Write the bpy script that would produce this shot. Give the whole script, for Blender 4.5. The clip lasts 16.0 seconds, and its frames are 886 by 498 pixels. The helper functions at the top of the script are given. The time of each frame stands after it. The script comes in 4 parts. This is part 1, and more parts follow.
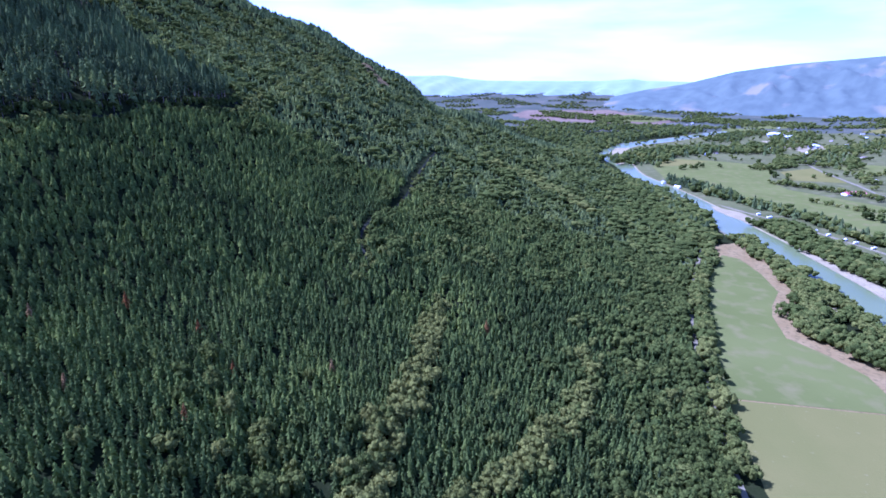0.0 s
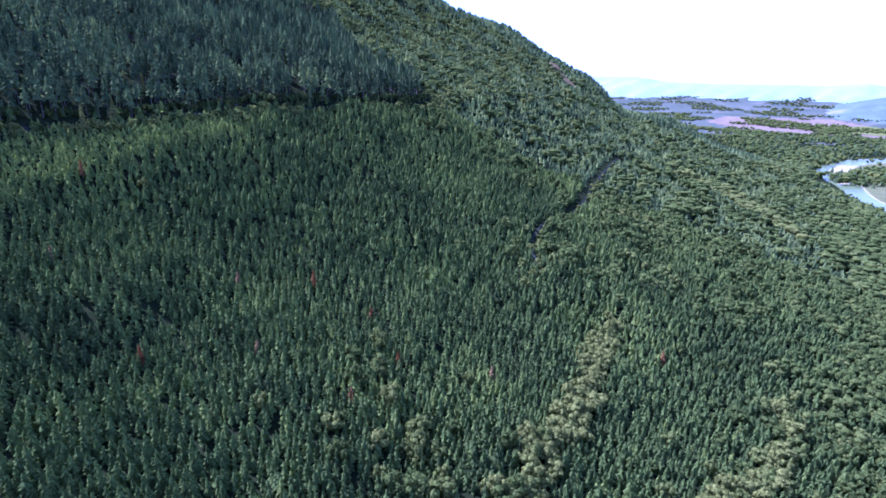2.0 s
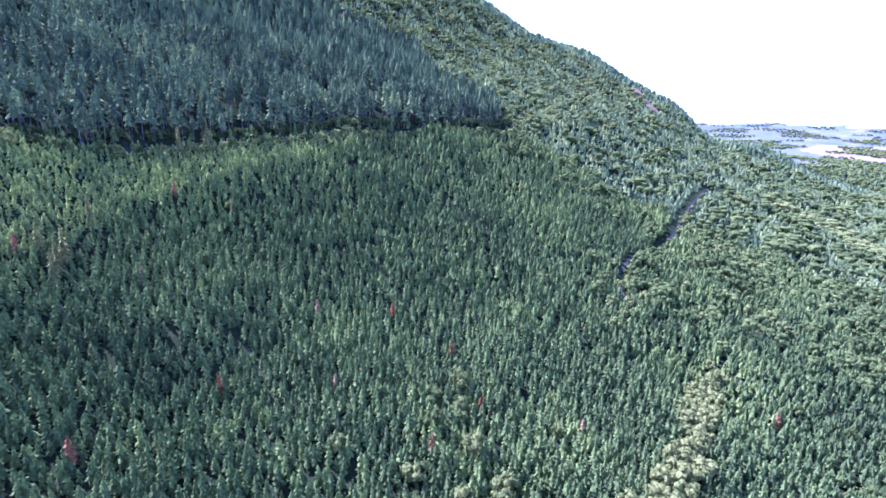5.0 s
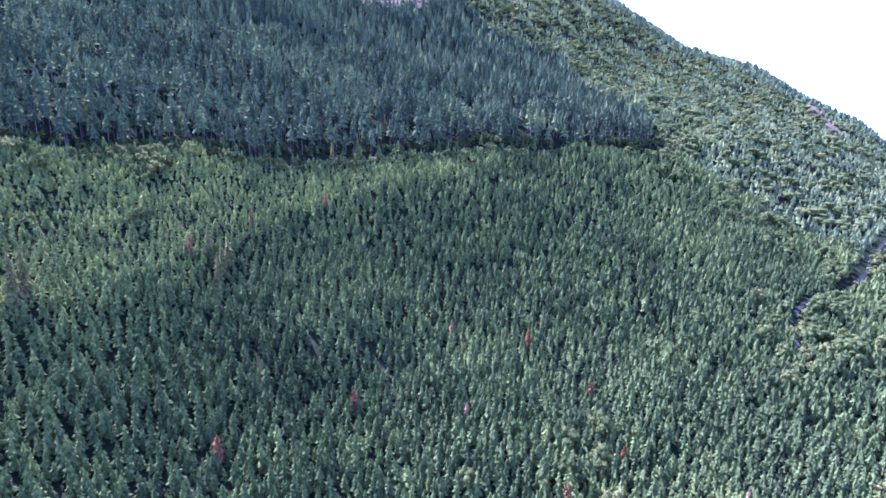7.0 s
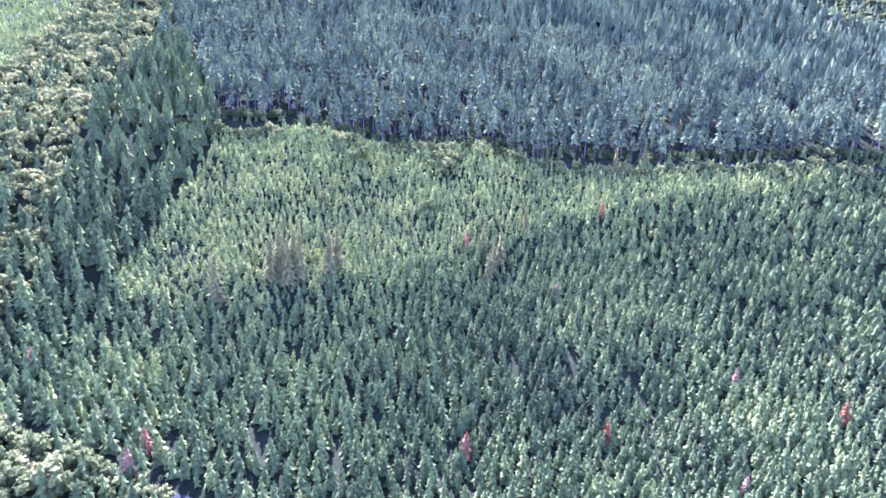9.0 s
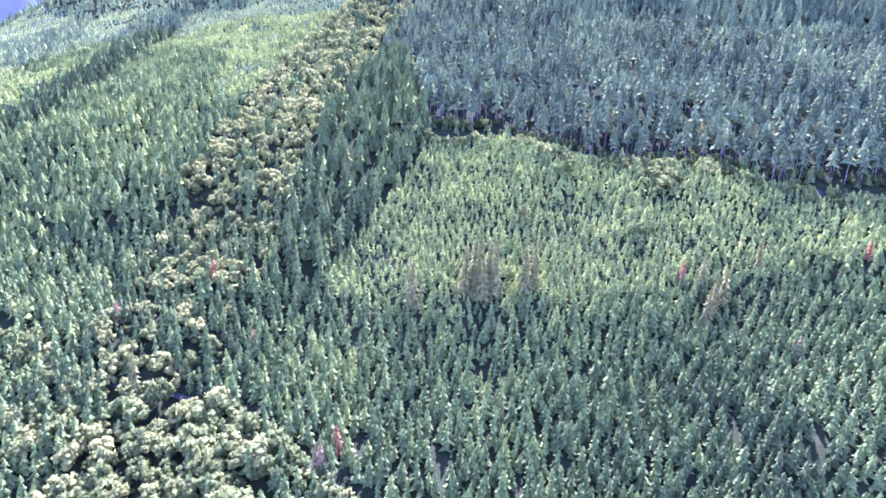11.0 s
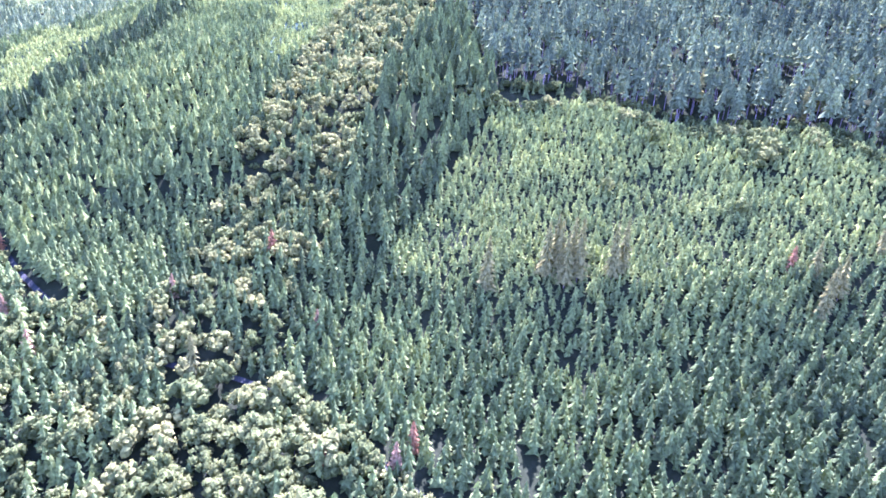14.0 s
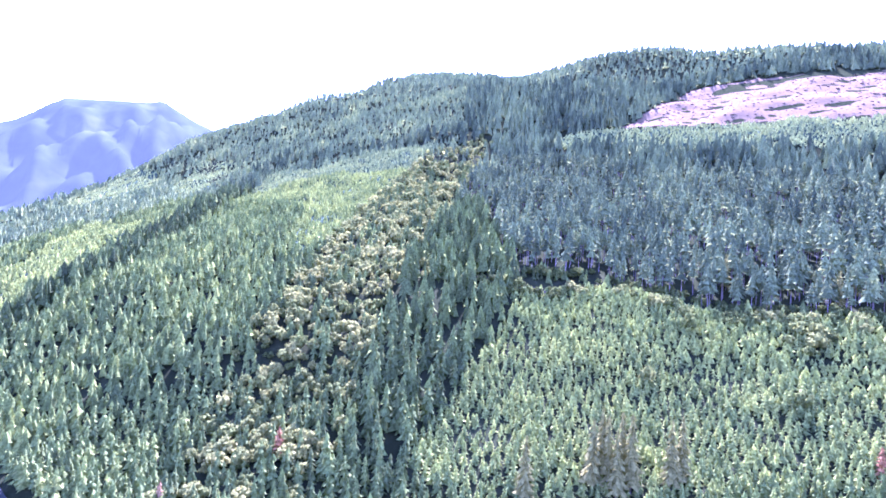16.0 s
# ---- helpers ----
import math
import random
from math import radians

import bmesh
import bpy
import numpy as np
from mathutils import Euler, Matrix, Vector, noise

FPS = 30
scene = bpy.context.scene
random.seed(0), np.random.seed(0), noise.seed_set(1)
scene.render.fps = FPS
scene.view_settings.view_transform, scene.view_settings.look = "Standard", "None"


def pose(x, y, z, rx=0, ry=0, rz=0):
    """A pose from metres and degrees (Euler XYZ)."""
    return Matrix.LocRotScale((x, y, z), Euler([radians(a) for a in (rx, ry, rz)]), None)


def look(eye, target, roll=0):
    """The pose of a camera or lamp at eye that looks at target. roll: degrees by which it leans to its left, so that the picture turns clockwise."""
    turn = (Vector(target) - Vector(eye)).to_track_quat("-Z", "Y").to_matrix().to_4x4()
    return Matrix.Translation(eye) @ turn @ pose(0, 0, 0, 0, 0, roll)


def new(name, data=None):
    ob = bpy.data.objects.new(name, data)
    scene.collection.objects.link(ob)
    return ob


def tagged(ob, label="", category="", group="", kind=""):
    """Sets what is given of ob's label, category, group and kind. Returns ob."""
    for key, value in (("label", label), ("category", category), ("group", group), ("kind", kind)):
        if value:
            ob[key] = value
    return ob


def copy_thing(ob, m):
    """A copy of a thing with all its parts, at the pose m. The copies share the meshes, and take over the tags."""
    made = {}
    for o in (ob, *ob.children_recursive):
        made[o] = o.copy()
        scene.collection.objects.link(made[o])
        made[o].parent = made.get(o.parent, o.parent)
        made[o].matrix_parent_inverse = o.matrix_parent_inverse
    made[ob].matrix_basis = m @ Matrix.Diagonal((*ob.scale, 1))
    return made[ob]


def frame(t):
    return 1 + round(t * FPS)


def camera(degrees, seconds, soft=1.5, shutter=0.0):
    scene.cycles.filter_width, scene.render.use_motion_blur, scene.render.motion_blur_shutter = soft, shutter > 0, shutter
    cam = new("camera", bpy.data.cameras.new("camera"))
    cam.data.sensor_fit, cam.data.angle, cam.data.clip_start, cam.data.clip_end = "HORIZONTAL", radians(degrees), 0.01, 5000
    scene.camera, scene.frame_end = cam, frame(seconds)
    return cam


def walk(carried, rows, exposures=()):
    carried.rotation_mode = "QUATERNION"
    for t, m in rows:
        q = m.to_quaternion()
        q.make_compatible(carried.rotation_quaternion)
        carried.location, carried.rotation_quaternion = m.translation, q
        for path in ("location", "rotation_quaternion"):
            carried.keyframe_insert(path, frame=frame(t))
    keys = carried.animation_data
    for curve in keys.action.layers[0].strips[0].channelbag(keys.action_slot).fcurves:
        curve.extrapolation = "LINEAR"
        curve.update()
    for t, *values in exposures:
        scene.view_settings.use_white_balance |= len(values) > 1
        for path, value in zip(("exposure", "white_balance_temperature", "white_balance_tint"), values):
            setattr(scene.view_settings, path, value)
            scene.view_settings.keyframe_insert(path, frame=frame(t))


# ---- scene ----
LENS = 79.3
cam = camera(LENS, 16.0, soft=1.7)


def aim(x, y, z, yaw, pitch, roll):
    """A camera pose: yaw to the left from +y, pitch up, roll, in degrees."""
    return pose(x, y, z, 90 + pitch, 0, yaw) @ pose(0, 0, 0, 0, 0, roll)


PATH = [
    (0, aim(0.1, -6.4, 207.3, 0.01, -17.43, -0.00)),
    (0.5, aim(-2.1, -3.5, 207.4, 4.71, -17.46, 0.28)),
    (1, aim(-4.8, 0.2, 207.1, 10.05, -17.55, 0.75)),
    (1.5, aim(-6.2, 3.5, 207.1, 14.75, -17.64, 0.83)),
    (2, aim(-7.9, 6.1, 207.2, 18.21, -17.62, 0.98)),
    (2.5, aim(-10.3, 8.7, 207.2, 20.00, -17.61, 1.08)),
    (3, aim(-12.9, 11.1, 207.2, 21.75, -17.61, 1.14)),
    (3.5, aim(-16.1, 13.0, 207.4, 24.58, -17.66, 1.32)),
    (6, aim(-32.3, 23.3, 207.5, 26.43, -13.67, 1.10)),
    (6.5, aim(-35.5, 25.1, 207.2, 31.94, -13.70, 1.24)),
    (7, aim(-38.6, 27.1, 207.3, 39.56, -13.89, 1.46)),
    (7.5, aim(-41.8, 28.8, 208.3, 46.76, -14.22, 1.73)),
    (8, aim(-44.8, 30.6, 208.6, 54.10, -14.43, 1.87)),
    (8.5, aim(-48.6, 31.2, 208.6, 61.04, -14.62, 2.14)),
    (9, aim(-52.7, 31.9, 208.6, 67.91, -14.82, 2.44)),
    (9.5, aim(-56.8, 31.2, 208.8, 74.57, -15.08, 2.73)),
    (10, aim(-60.5, 30.8, 208.9, 81.20, -15.30, 2.86)),
    (10.2, aim(-62.5, 30.6, 208.7, 83.44, -15.32, 2.84)),
    (12.3, aim(-79.4, 20.9, 205.9, 89.48, -14.58, 3.24)),
    (12.5, aim(-80.2, 19.8, 203.7, 89.90, -15.22, 3.37)),
    (13, aim(-83.2, 17.3, 201.7, 90.46, -23.97, 3.60)),
    (13.5, aim(-88.3, 12.4, 204.2, 90.37, -23.82, 3.79)),
    (14, aim(-91.7, 11.0, 204.1, 91.23, -18.19, 3.51)),
    (14.5, aim(-94.5, 9.8, 204.0, 91.74, -17.65, 3.34)),
    (15, aim(-98.3, 8.1, 203.8, 92.14, -15.97, 3.23)),
    (15.5, aim(-101.7, 6.6, 203.6, 92.92, -7.68, 3.07)),
    (16, aim(-105.0, 5.1, 203.5, 93.65, 1.23, 2.98)),
]
EXPOSURES = [(0, 1.53, 3890, 60), (1.5, 1.9, 3890, 62), (3.5, 2.58, 3910, 69), (6, 3.22, 3960, 75), (7, 3.1, 3990, 79), (9, 4.25, 4160, 89), (12.5, 4.4, 4210, 88), (14.5, 4.44, 4210, 88), (16, 4.46, 4200, 92)]
walk(cam, PATH, EXPOSURES)

# ---- sky and sun ----
SUN_AZ, SUN_EL = radians(81), radians(51)
to_sun = Vector((-math.sin(SUN_AZ) * math.cos(SUN_EL), math.cos(SUN_AZ) * math.cos(SUN_EL), math.sin(SUN_EL)))
sun_data = bpy.data.lights.new("sun", "SUN")
sun_data.energy, sun_data.angle, sun_data.color = 5.0, radians(0.6), (1.0, 0.90, 0.68)
sun = new("sun", sun_data)
sun.matrix_world = look((0, 0, 900), Vector((0, 0, 900)) - to_sun)

world = bpy.data.worlds.new("sky")
scene.world = world
world.use_nodes = True
wn, wl = world.node_tree.nodes, world.node_tree.links
background = wn["Background"]
sky = wn.new("ShaderNodeTexSky")
sky.sky_type, sky.sun_disc = "NISHITA", False
sky.sun_elevation, sky.sun_rotation, sky.altitude, sky.dust_density = SUN_EL, -SUN_AZ, 200, 1.0
# thin high cloud over the whole sky, thicker towards the horizon
coord = wn.new("ShaderNodeTexCoord")
stretch = wn.new("ShaderNodeMapping")
stretch.inputs["Scale"].default_value = (1.2, 1.2, 7.0)
cloud = wn.new("ShaderNodeTexNoise")
cloud.inputs["Scale"].default_value, cloud.inputs["Detail"].default_value = 2.2, 6
ramp = wn.new("ShaderNodeValToRGB")
ramp.color_ramp.elements[0].position, ramp.color_ramp.elements[0].color = 0.36, (0.25, 0.25, 0.25, 1)
ramp.color_ramp.elements[1].position, ramp.color_ramp.elements[1].color = 0.56, (0.95, 0.95, 0.95, 1)
veil = wn.new("ShaderNodeMix")
veil.data_type = "RGBA"
veil.inputs["B"].default_value = (7.4, 8.3, 9.6, 1)
wl.new(coord.outputs["Generated"], stretch.inputs["Vector"])
wl.new(stretch.outputs["Vector"], cloud.inputs["Vector"])
wl.new(cloud.outputs["Fac"], ramp.inputs["Fac"])
split = wn.new("ShaderNodeSeparateXYZ")
lift = wn.new("ShaderNodeMapRange")
lift.inputs["From Min"].default_value, lift.inputs["From Max"].default_value = 0.05, 0.5
lift.inputs["To Min"].default_value, lift.inputs["To Max"].default_value = 1.0, 0.06
fade = wn.new("ShaderNodeMath")
fade.operation = "MULTIPLY"
wl.new(coord.outputs["Generated"], split.inputs["Vector"])
wl.new(split.outputs["Z"], lift.inputs["Value"])
wl.new(ramp.outputs["Color"], fade.inputs[0])
wl.new(lift.outputs["Result"], fade.inputs[1])
wl.new(fade.outputs["Value"], veil.inputs["Factor"])
wl.new(sky.outputs["Color"], veil.inputs["A"])
wl.new(veil.outputs["Result"], background.inputs["Color"])
background.inputs["Strength"].default_value = 0.08


# ---- materials ----
def blank(name):
    m = bpy.data.materials.new(name)
    m.use_nodes = True
    return m, m.node_tree.nodes, m.node_tree.links, m.node_tree.nodes["Principled BSDF"]


def noise_mix(n, l, vector, scale, a, b, detail=5, low=0.35, high=0.65):
    tex = n.new("ShaderNodeTexNoise")
    tex.inputs["Scale"].default_value, tex.inputs["Detail"].default_value = scale, detail
    l.new(vector, tex.inputs["Vector"])
    r = n.new("ShaderNodeMapRange")
    r.inputs["From Min"].default_value, r.inputs["From Max"].default_value = low, high
    l.new(tex.outputs["Fac"], r.inputs["Value"])
    mix = n.new("ShaderNodeMix")
    mix.data_type = "RGBA"
    l.new(r.outputs["Result"], mix.inputs["Factor"])
    for socket, c in (("A", a), ("B", b)):
        if isinstance(c, tuple):
            mix.inputs[socket].default_value = (*c, 1)
        else:
            l.new(c, mix.inputs[socket])
    return mix.outputs["Result"]


def soil(name, a, b, c, big=0.01, small=0.2, rough=0.95, bump=0.4, fleck=0.5):
    """Ground cover: two colours in broad patches, flecked with a third."""
    m, n, l, bsdf = blank(name)
    geo = n.new("ShaderNodeNewGeometry")
    base = noise_mix(n, l, geo.outputs["Position"], big, a, b, 6)
    out = noise_mix(n, l, geo.outputs["Position"], small, base, c, 8, fleck, fleck + 0.2)
    l.new(out, bsdf.inputs["Base Color"])
    bsdf.inputs["Roughness"].default_value = rough
    bsdf.inputs["Specular IOR Level"].default_value = 0.0
    tex = n.new("ShaderNodeTexNoise")
    tex.inputs["Scale"].default_value = small * 3
    l.new(geo.outputs["Position"], tex.inputs["Vector"])
    bp = n.new("ShaderNodeBump")
    bp.inputs["Strength"].default_value, bp.inputs["Distance"].default_value = bump, 0.5
    l.new(tex.outputs["Fac"], bp.inputs["Height"])
    l.new(bp.outputs["Normal"], bsdf.inputs["Normal"])
    return m


def foliage(name, dark, mid, light, glow=0.3, clear=1.0):
    """Leaves or needles: the tint of each tree runs from dark to light; part of the light shines through."""
    m, n, l, bsdf = blank(name)
    att = n.new("ShaderNodeAttribute")
    att.attribute_name = "tint"
    ramp = n.new("ShaderNodeValToRGB")
    e = ramp.color_ramp.elements
    e[0].color, e[1].color = (*dark, 1), (*light, 1)
    k = e.new(0.5)
    k.color = (*mid, 1)
    l.new(att.outputs["Fac"], ramp.inputs["Fac"])
    geo = n.new("ShaderNodeNewGeometry")
    tex = n.new("ShaderNodeTexNoise")
    tex.inputs["Scale"].default_value, tex.inputs["Detail"].default_value = 0.9, 6
    l.new(geo.outputs["Position"], tex.inputs["Vector"])
    r = n.new("ShaderNodeMapRange")
    r.inputs["To Min"].default_value, r.inputs["To Max"].default_value = 0.35, 1.7
    r.inputs["From Min"].default_value, r.inputs["From Max"].default_value = 0.25, 0.75
    l.new(tex.outputs["Fac"], r.inputs["Value"])
    mul = n.new("ShaderNodeMix")
    mul.data_type, mul.blend_type = "RGBA", "MULTIPLY"
    mul.inputs["Factor"].default_value = 1
    l.new(ramp.outputs["Color"], mul.inputs["A"])
    l.new(r.outputs["Result"], mul.inputs["B"])
    l.new(mul.outputs["Result"], bsdf.inputs["Base Color"])
    bsdf.inputs["Roughness"].default_value = 0.9
    bsdf.inputs["Specular IOR Level"].default_value = 0.0
    thin = n.new("ShaderNodeBsdfTranslucent")
    warm = n.new("ShaderNodeMix")
    warm.data_type, warm.blend_type = "RGBA", "MULTIPLY"
    warm.inputs["Factor"].default_value = 1
    warm.inputs["B"].default_value = (1.75 * clear, 1.68 * clear, 1.25 * clear, 1)
    l.new(mul.outputs["Result"], warm.inputs["A"])
    l.new(warm.outputs["Result"], thin.inputs["Color"])
    both = n.new("ShaderNodeMixShader")
    both.inputs["Fac"].default_value = glow
    l.new(bsdf.outputs["BSDF"], both.inputs[1])
    l.new(thin.outputs["BSDF"], both.inputs[2])
    l.new(both.outputs["Shader"], n["Material Output"].inputs["Surface"])
    return m


def plain(name, colour, rough=0.8, vary=0.25, scale=0.5, metal=0.0):
    m, n, l, bsdf = blank(name)
    geo = n.new("ShaderNodeNewGeometry")
    lo = tuple(c * (1 - vary) for c in colour)
    hi = tuple(min(1, c * (1 + vary)) for c in colour)
    l.new(noise_mix(n, l, geo.outputs["Position"], scale, lo, hi), bsdf.inputs["Base Color"])
    bsdf.inputs["Roughness"].default_value, bsdf.inputs["Metallic"].default_value = rough, metal
    return m


NEEDLES = foliage("conifer_needles", (0.036, 0.048, 0.012), (0.095, 0.122, 0.021), (0.212, 0.236, 0.030), 0.36, 1.1)
OLD_NEEDLES = foliage("old_conifer_needles", (0.037, 0.050, 0.016), (0.105, 0.131, 0.032), (0.212, 0.234, 0.041), 0.30, 1.0)
LEAVES = foliage("broad_leaves", (0.036, 0.046, 0.008), (0.074, 0.090, 0.014), (0.138, 0.142, 0.023), 0.40)
DEAD = foliage("dead_needles", (0.13, 0.046, 0.010), (0.16, 0.076, 0.016), (0.20, 0.14, 0.04), 0.3)
BARK = plain("bark", (0.105, 0.085, 0.046), 0.9, 0.4, 1.5)
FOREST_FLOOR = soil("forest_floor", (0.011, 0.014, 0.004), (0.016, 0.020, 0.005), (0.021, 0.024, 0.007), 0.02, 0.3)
GRASS = soil("pasture_grass", (0.086, 0.094, 0.017), (0.102, 0.108, 0.021), (0.122, 0.112, 0.030), 0.012, 0.06)
DRY_GRASS = soil("dry_grass", (0.110, 0.104, 0.020), (0.128, 0.114, 0.024), (0.21, 0.18, 0.075), 0.012, 0.22, fleck=0.66)
WEEDS = soil("brown_weeds", (0.155, 0.112, 0.034), (0.185, 0.138, 0.045), (0.10, 0.082, 0.026), 0.05, 0.25)
GRAVEL = soil("river_gravel", (0.20, 0.170, 0.074), (0.25, 0.212, 0.094), (0.15, 0.128, 0.058), 0.05, 0.4)
VALLEY = soil("valley_grass", (0.070, 0.074, 0.020), (0.090, 0.092, 0.026), (0.12, 0.110, 0.042), 0.008, 0.05)
ROAD = soil("gravel_road", (0.14, 0.125, 0.060), (0.18, 0.160, 0.078), (0.10, 0.090, 0.046), 0.05, 0.4)
SLASH = soil("logging_slash", (0.082, 0.061, 0.022), (0.100, 0.075, 0.027), (0.060, 0.047, 0.018), 0.03, 0.35, 0.95, 0.4)
PLOUGHED = soil("ploughed_field", (0.120, 0.088, 0.048), (0.150, 0.112, 0.060), (0.10, 0.076, 0.042), 0.004, 0.03)
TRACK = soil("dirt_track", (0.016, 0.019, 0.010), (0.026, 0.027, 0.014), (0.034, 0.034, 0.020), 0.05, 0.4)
BRUSH = soil("green_brush", (0.026, 0.042, 0.012), (0.040, 0.056, 0.017), (0.016, 0.024, 0.009), 0.04, 0.3)
# bluer than the near valley grass: distance haze put into the colour
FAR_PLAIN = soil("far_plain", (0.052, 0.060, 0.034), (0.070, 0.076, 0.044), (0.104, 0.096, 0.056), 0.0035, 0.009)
WATER, n, l, bsdf = blank("river_water")
geo = n.new("ShaderNodeNewGeometry")
l.new(noise_mix(n, l, geo.outputs["Position"], 0.012, (0.090, 0.108, 0.031), (0.106, 0.124, 0.037)), bsdf.inputs["Base Color"])
bsdf.inputs["Roughness"].default_value = 0.28
bsdf.inputs["Specular IOR Level"].default_value = 0.05
ripple = n.new("ShaderNodeTexNoise")
ripple.inputs["Scale"].default_value = 0.35
l.new(geo.outputs["Position"], ripple.inputs["Vector"])
bp = n.new("ShaderNodeBump")
bp.inputs["Strength"].default_value, bp.inputs["Distance"].default_value = 0.25, 0.3
l.new(ripple.outputs["Fac"], bp.inputs["Height"])
l.new(bp.outputs["Normal"], bsdf.inputs["Normal"])

# ---- the lie of the land ----
# a long mountainside that faces +x: its section, and how its foot swings along y
SECTION_S = [-3000, -2200, -1500, -1150, -830, -756, -635, -500, -380, -342, -275, -188, -73, -38, 40, 95, 125, 150, 400]
SECTION_Z = [850, 800, 690, 585, 395, 345, 280, 232, 190, 168, 125, 86, 54, 46, 24, 9, 1.5, 0, 0]
FOOT_Y = [-4800, -1500, -900, -600, -350, -215, -115, 150, 280, 411, 475, 609, 874, 1100, 1266, 1400, 1560, 1750, 2000, 2600, 4800]
FOOT_X = [-3600, -1050, -530, -285, -115, -45, -8, 0, 25, 60, 90, 125, 180, 235, 275, 288, 280, 150, -100, -500, -1700]
SHOULDER_Y = [-4800, -1500, -900, -620, -420, -325, -220, -130]
SHOULDER_Z = [0, 60, 185, 285, 396, 438, 515, 900]
# knolls and hollows: middle, reach and height
LUMPS = [(-30, 1430, 75, 260, -25), (-130, 1450, 70, 260, 1), (-330, 1480, 100, 260, 38), (100, 1480, 80, 260, 18), (-600, 1430, 120, 260, 11), (-930, -600, 150, 110, 12), (-990, -460, 150, 90, 33), (-1020, -320, 150, 80, 20), (-1160, -170, 180, 90, -24), (-1350, -70, 220, 90, -21), (-1300, 60, 200, 90, -16), (-1180, 320, 160, 110, 24), (-1060, 560, 150, 100, 2)]
ROAD_Y = [-40, 30, 70, 110, 165, 210, 405, 620, 760]
ROAD_X = [-402, -388, -392, -376, -362, -345, -303, -228, -215]


def waves(x, y, size, seed):
    """Soft lumps of the given size, about -1 to 1."""
    r = np.random.RandomState(seed)
    out = 0 * x
    for k in range(7):
        a, p, f = r.rand() * 6.283, r.rand() * 6.283, (0.6 + 0.9 * r.rand()) * 6.283 / size
        out = out + np.sin((x * np.cos(a) + y * np.sin(a)) * f + p)
    return out / 3.2


def slope(x, y):
    return x - sum(np.interp(y + d, FOOT_Y, FOOT_X) for d in (-60, -30, 0, 30, 60)) / 5


def ground(x, y):
    x, y = np.asarray(x, float), np.asarray(y, float)
    s = slope(x, y)
    z = sum(np.interp(s + d, SECTION_S, SECTION_Z) for d in (-24, -12, 0, 12, 24)) / 5
    # towards -y the mountainside rounds off into a falling shoulder
    top = np.interp(y, SHOULDER_Y, SHOULDER_Z)
    z = z - np.logaddexp(0, (z - top) / 15) * 15 * (y < -130)
    steep = np.clip(z / 40, 0, 1)
    for cx, cy, rx, ry, h in LUMPS:
        z = z + steep * h * np.exp(-(((x - cx) / rx) ** 2) - ((y - cy) / ry) ** 2)
    z = z + 22 * np.exp(-(((y - 1420) / 230) ** 2)) * np.clip((z - 60) / 100, 0, 1)
    return z + steep * (3.0 * waves(x, y, 90, 3) + 1.2 * waves(x, y, 35, 4)) + np.clip((z - 300) / 300, 0, 1) * 14 * waves(x, y, 420, 5)


def lines(knots):
    """Grid lines: (from, to, step) stretches."""
    return np.unique(np.concatenate([np.arange(a, b, c) for a, b, c in knots]))


def sheet(name, xs, ys, height, mat, far=None, kind="structure", label=""):
    X, Y = np.meshgrid(xs, ys)
    Z = height(X, Y)
    co = np.stack([X, Y, Z], -1).reshape(-1, 3)
    nx, ny = len(xs), len(ys)
    i = np.arange(nx - 1)[None, :] + nx * np.arange(ny - 1)[:, None]
    faces = np.stack([i, i + 1, i + nx + 1, i + nx], -1).reshape(-1, 4)
    me = raw_mesh(name, co, faces)
    me.materials.append(mat)
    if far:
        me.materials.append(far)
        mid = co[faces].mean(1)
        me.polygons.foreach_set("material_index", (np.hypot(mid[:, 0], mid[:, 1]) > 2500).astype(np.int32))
    return tagged(new(name, me), label, "", "", kind)


def raw_mesh(name, co, faces, smooth=True):
    me = bpy.data.meshes.new(name)
    faces = np.asarray(faces)
    k = faces.shape[1]
    me.vertices.add(len(co))
    me.vertices.foreach_set("co", np.asarray(co, np.float32).ravel())
    me.loops.add(faces.size)
    me.loops.foreach_set("vertex_index", faces.astype(np.int32).ravel())
    me.polygons.add(len(faces))
    me.polygons.foreach_set("loop_start", np.arange(0, faces.size, k, dtype=np.int32))
    me.polygons.foreach_set("use_smooth", np.full(len(faces), smooth))
    me.update(calc_edges=True)
    return me


def far_rise(x, y):
    """Beyond 2.8 km the plain is drawn together, so that it reaches its horizon inside the view."""
    r = np.hypot(x, y)
    q = np.clip((r - 2800) / 2080, 0, 0.97)
    real = 2800 + q * 2080 / (1 - q)
    return np.where(r > 2800, 205 - 205 * r / np.maximum(real, 1), 0)


def land(x, y):
    return np.maximum(ground(x, y), far_rise(x, y))


xs = lines([(-4900, -1500, 170), (-1500, -900, 40), (-900, 460, 14), (460, 1500, 80), (1500, 4950, 180)])
ys = lines([(-4900, -900, 200), (-900, -300, 40), (-300, 950, 14), (950, 1700, 30), (1700, 4950, 130)])
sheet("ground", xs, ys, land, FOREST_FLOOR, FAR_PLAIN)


def outline(name, points, z, mat, kind="structure", label=""):
    """A level patch of the valley floor with a thin edge."""
    bm = bmesh.new()
    vs = [bm.verts.new((x, y, z)) for x, y in points]
    f = bm.faces.new(vs)
    f.normal_update()
    if f.normal.z < 0:
        f.normal_flip()
    bmesh.ops.triangulate(bm, faces=[f])
    me = bpy.data.meshes.new(name)
    bm.to_mesh(me)
    bm.free()
    me.materials.append(mat)
    return tagged(new(name, me), label, "", "", kind)


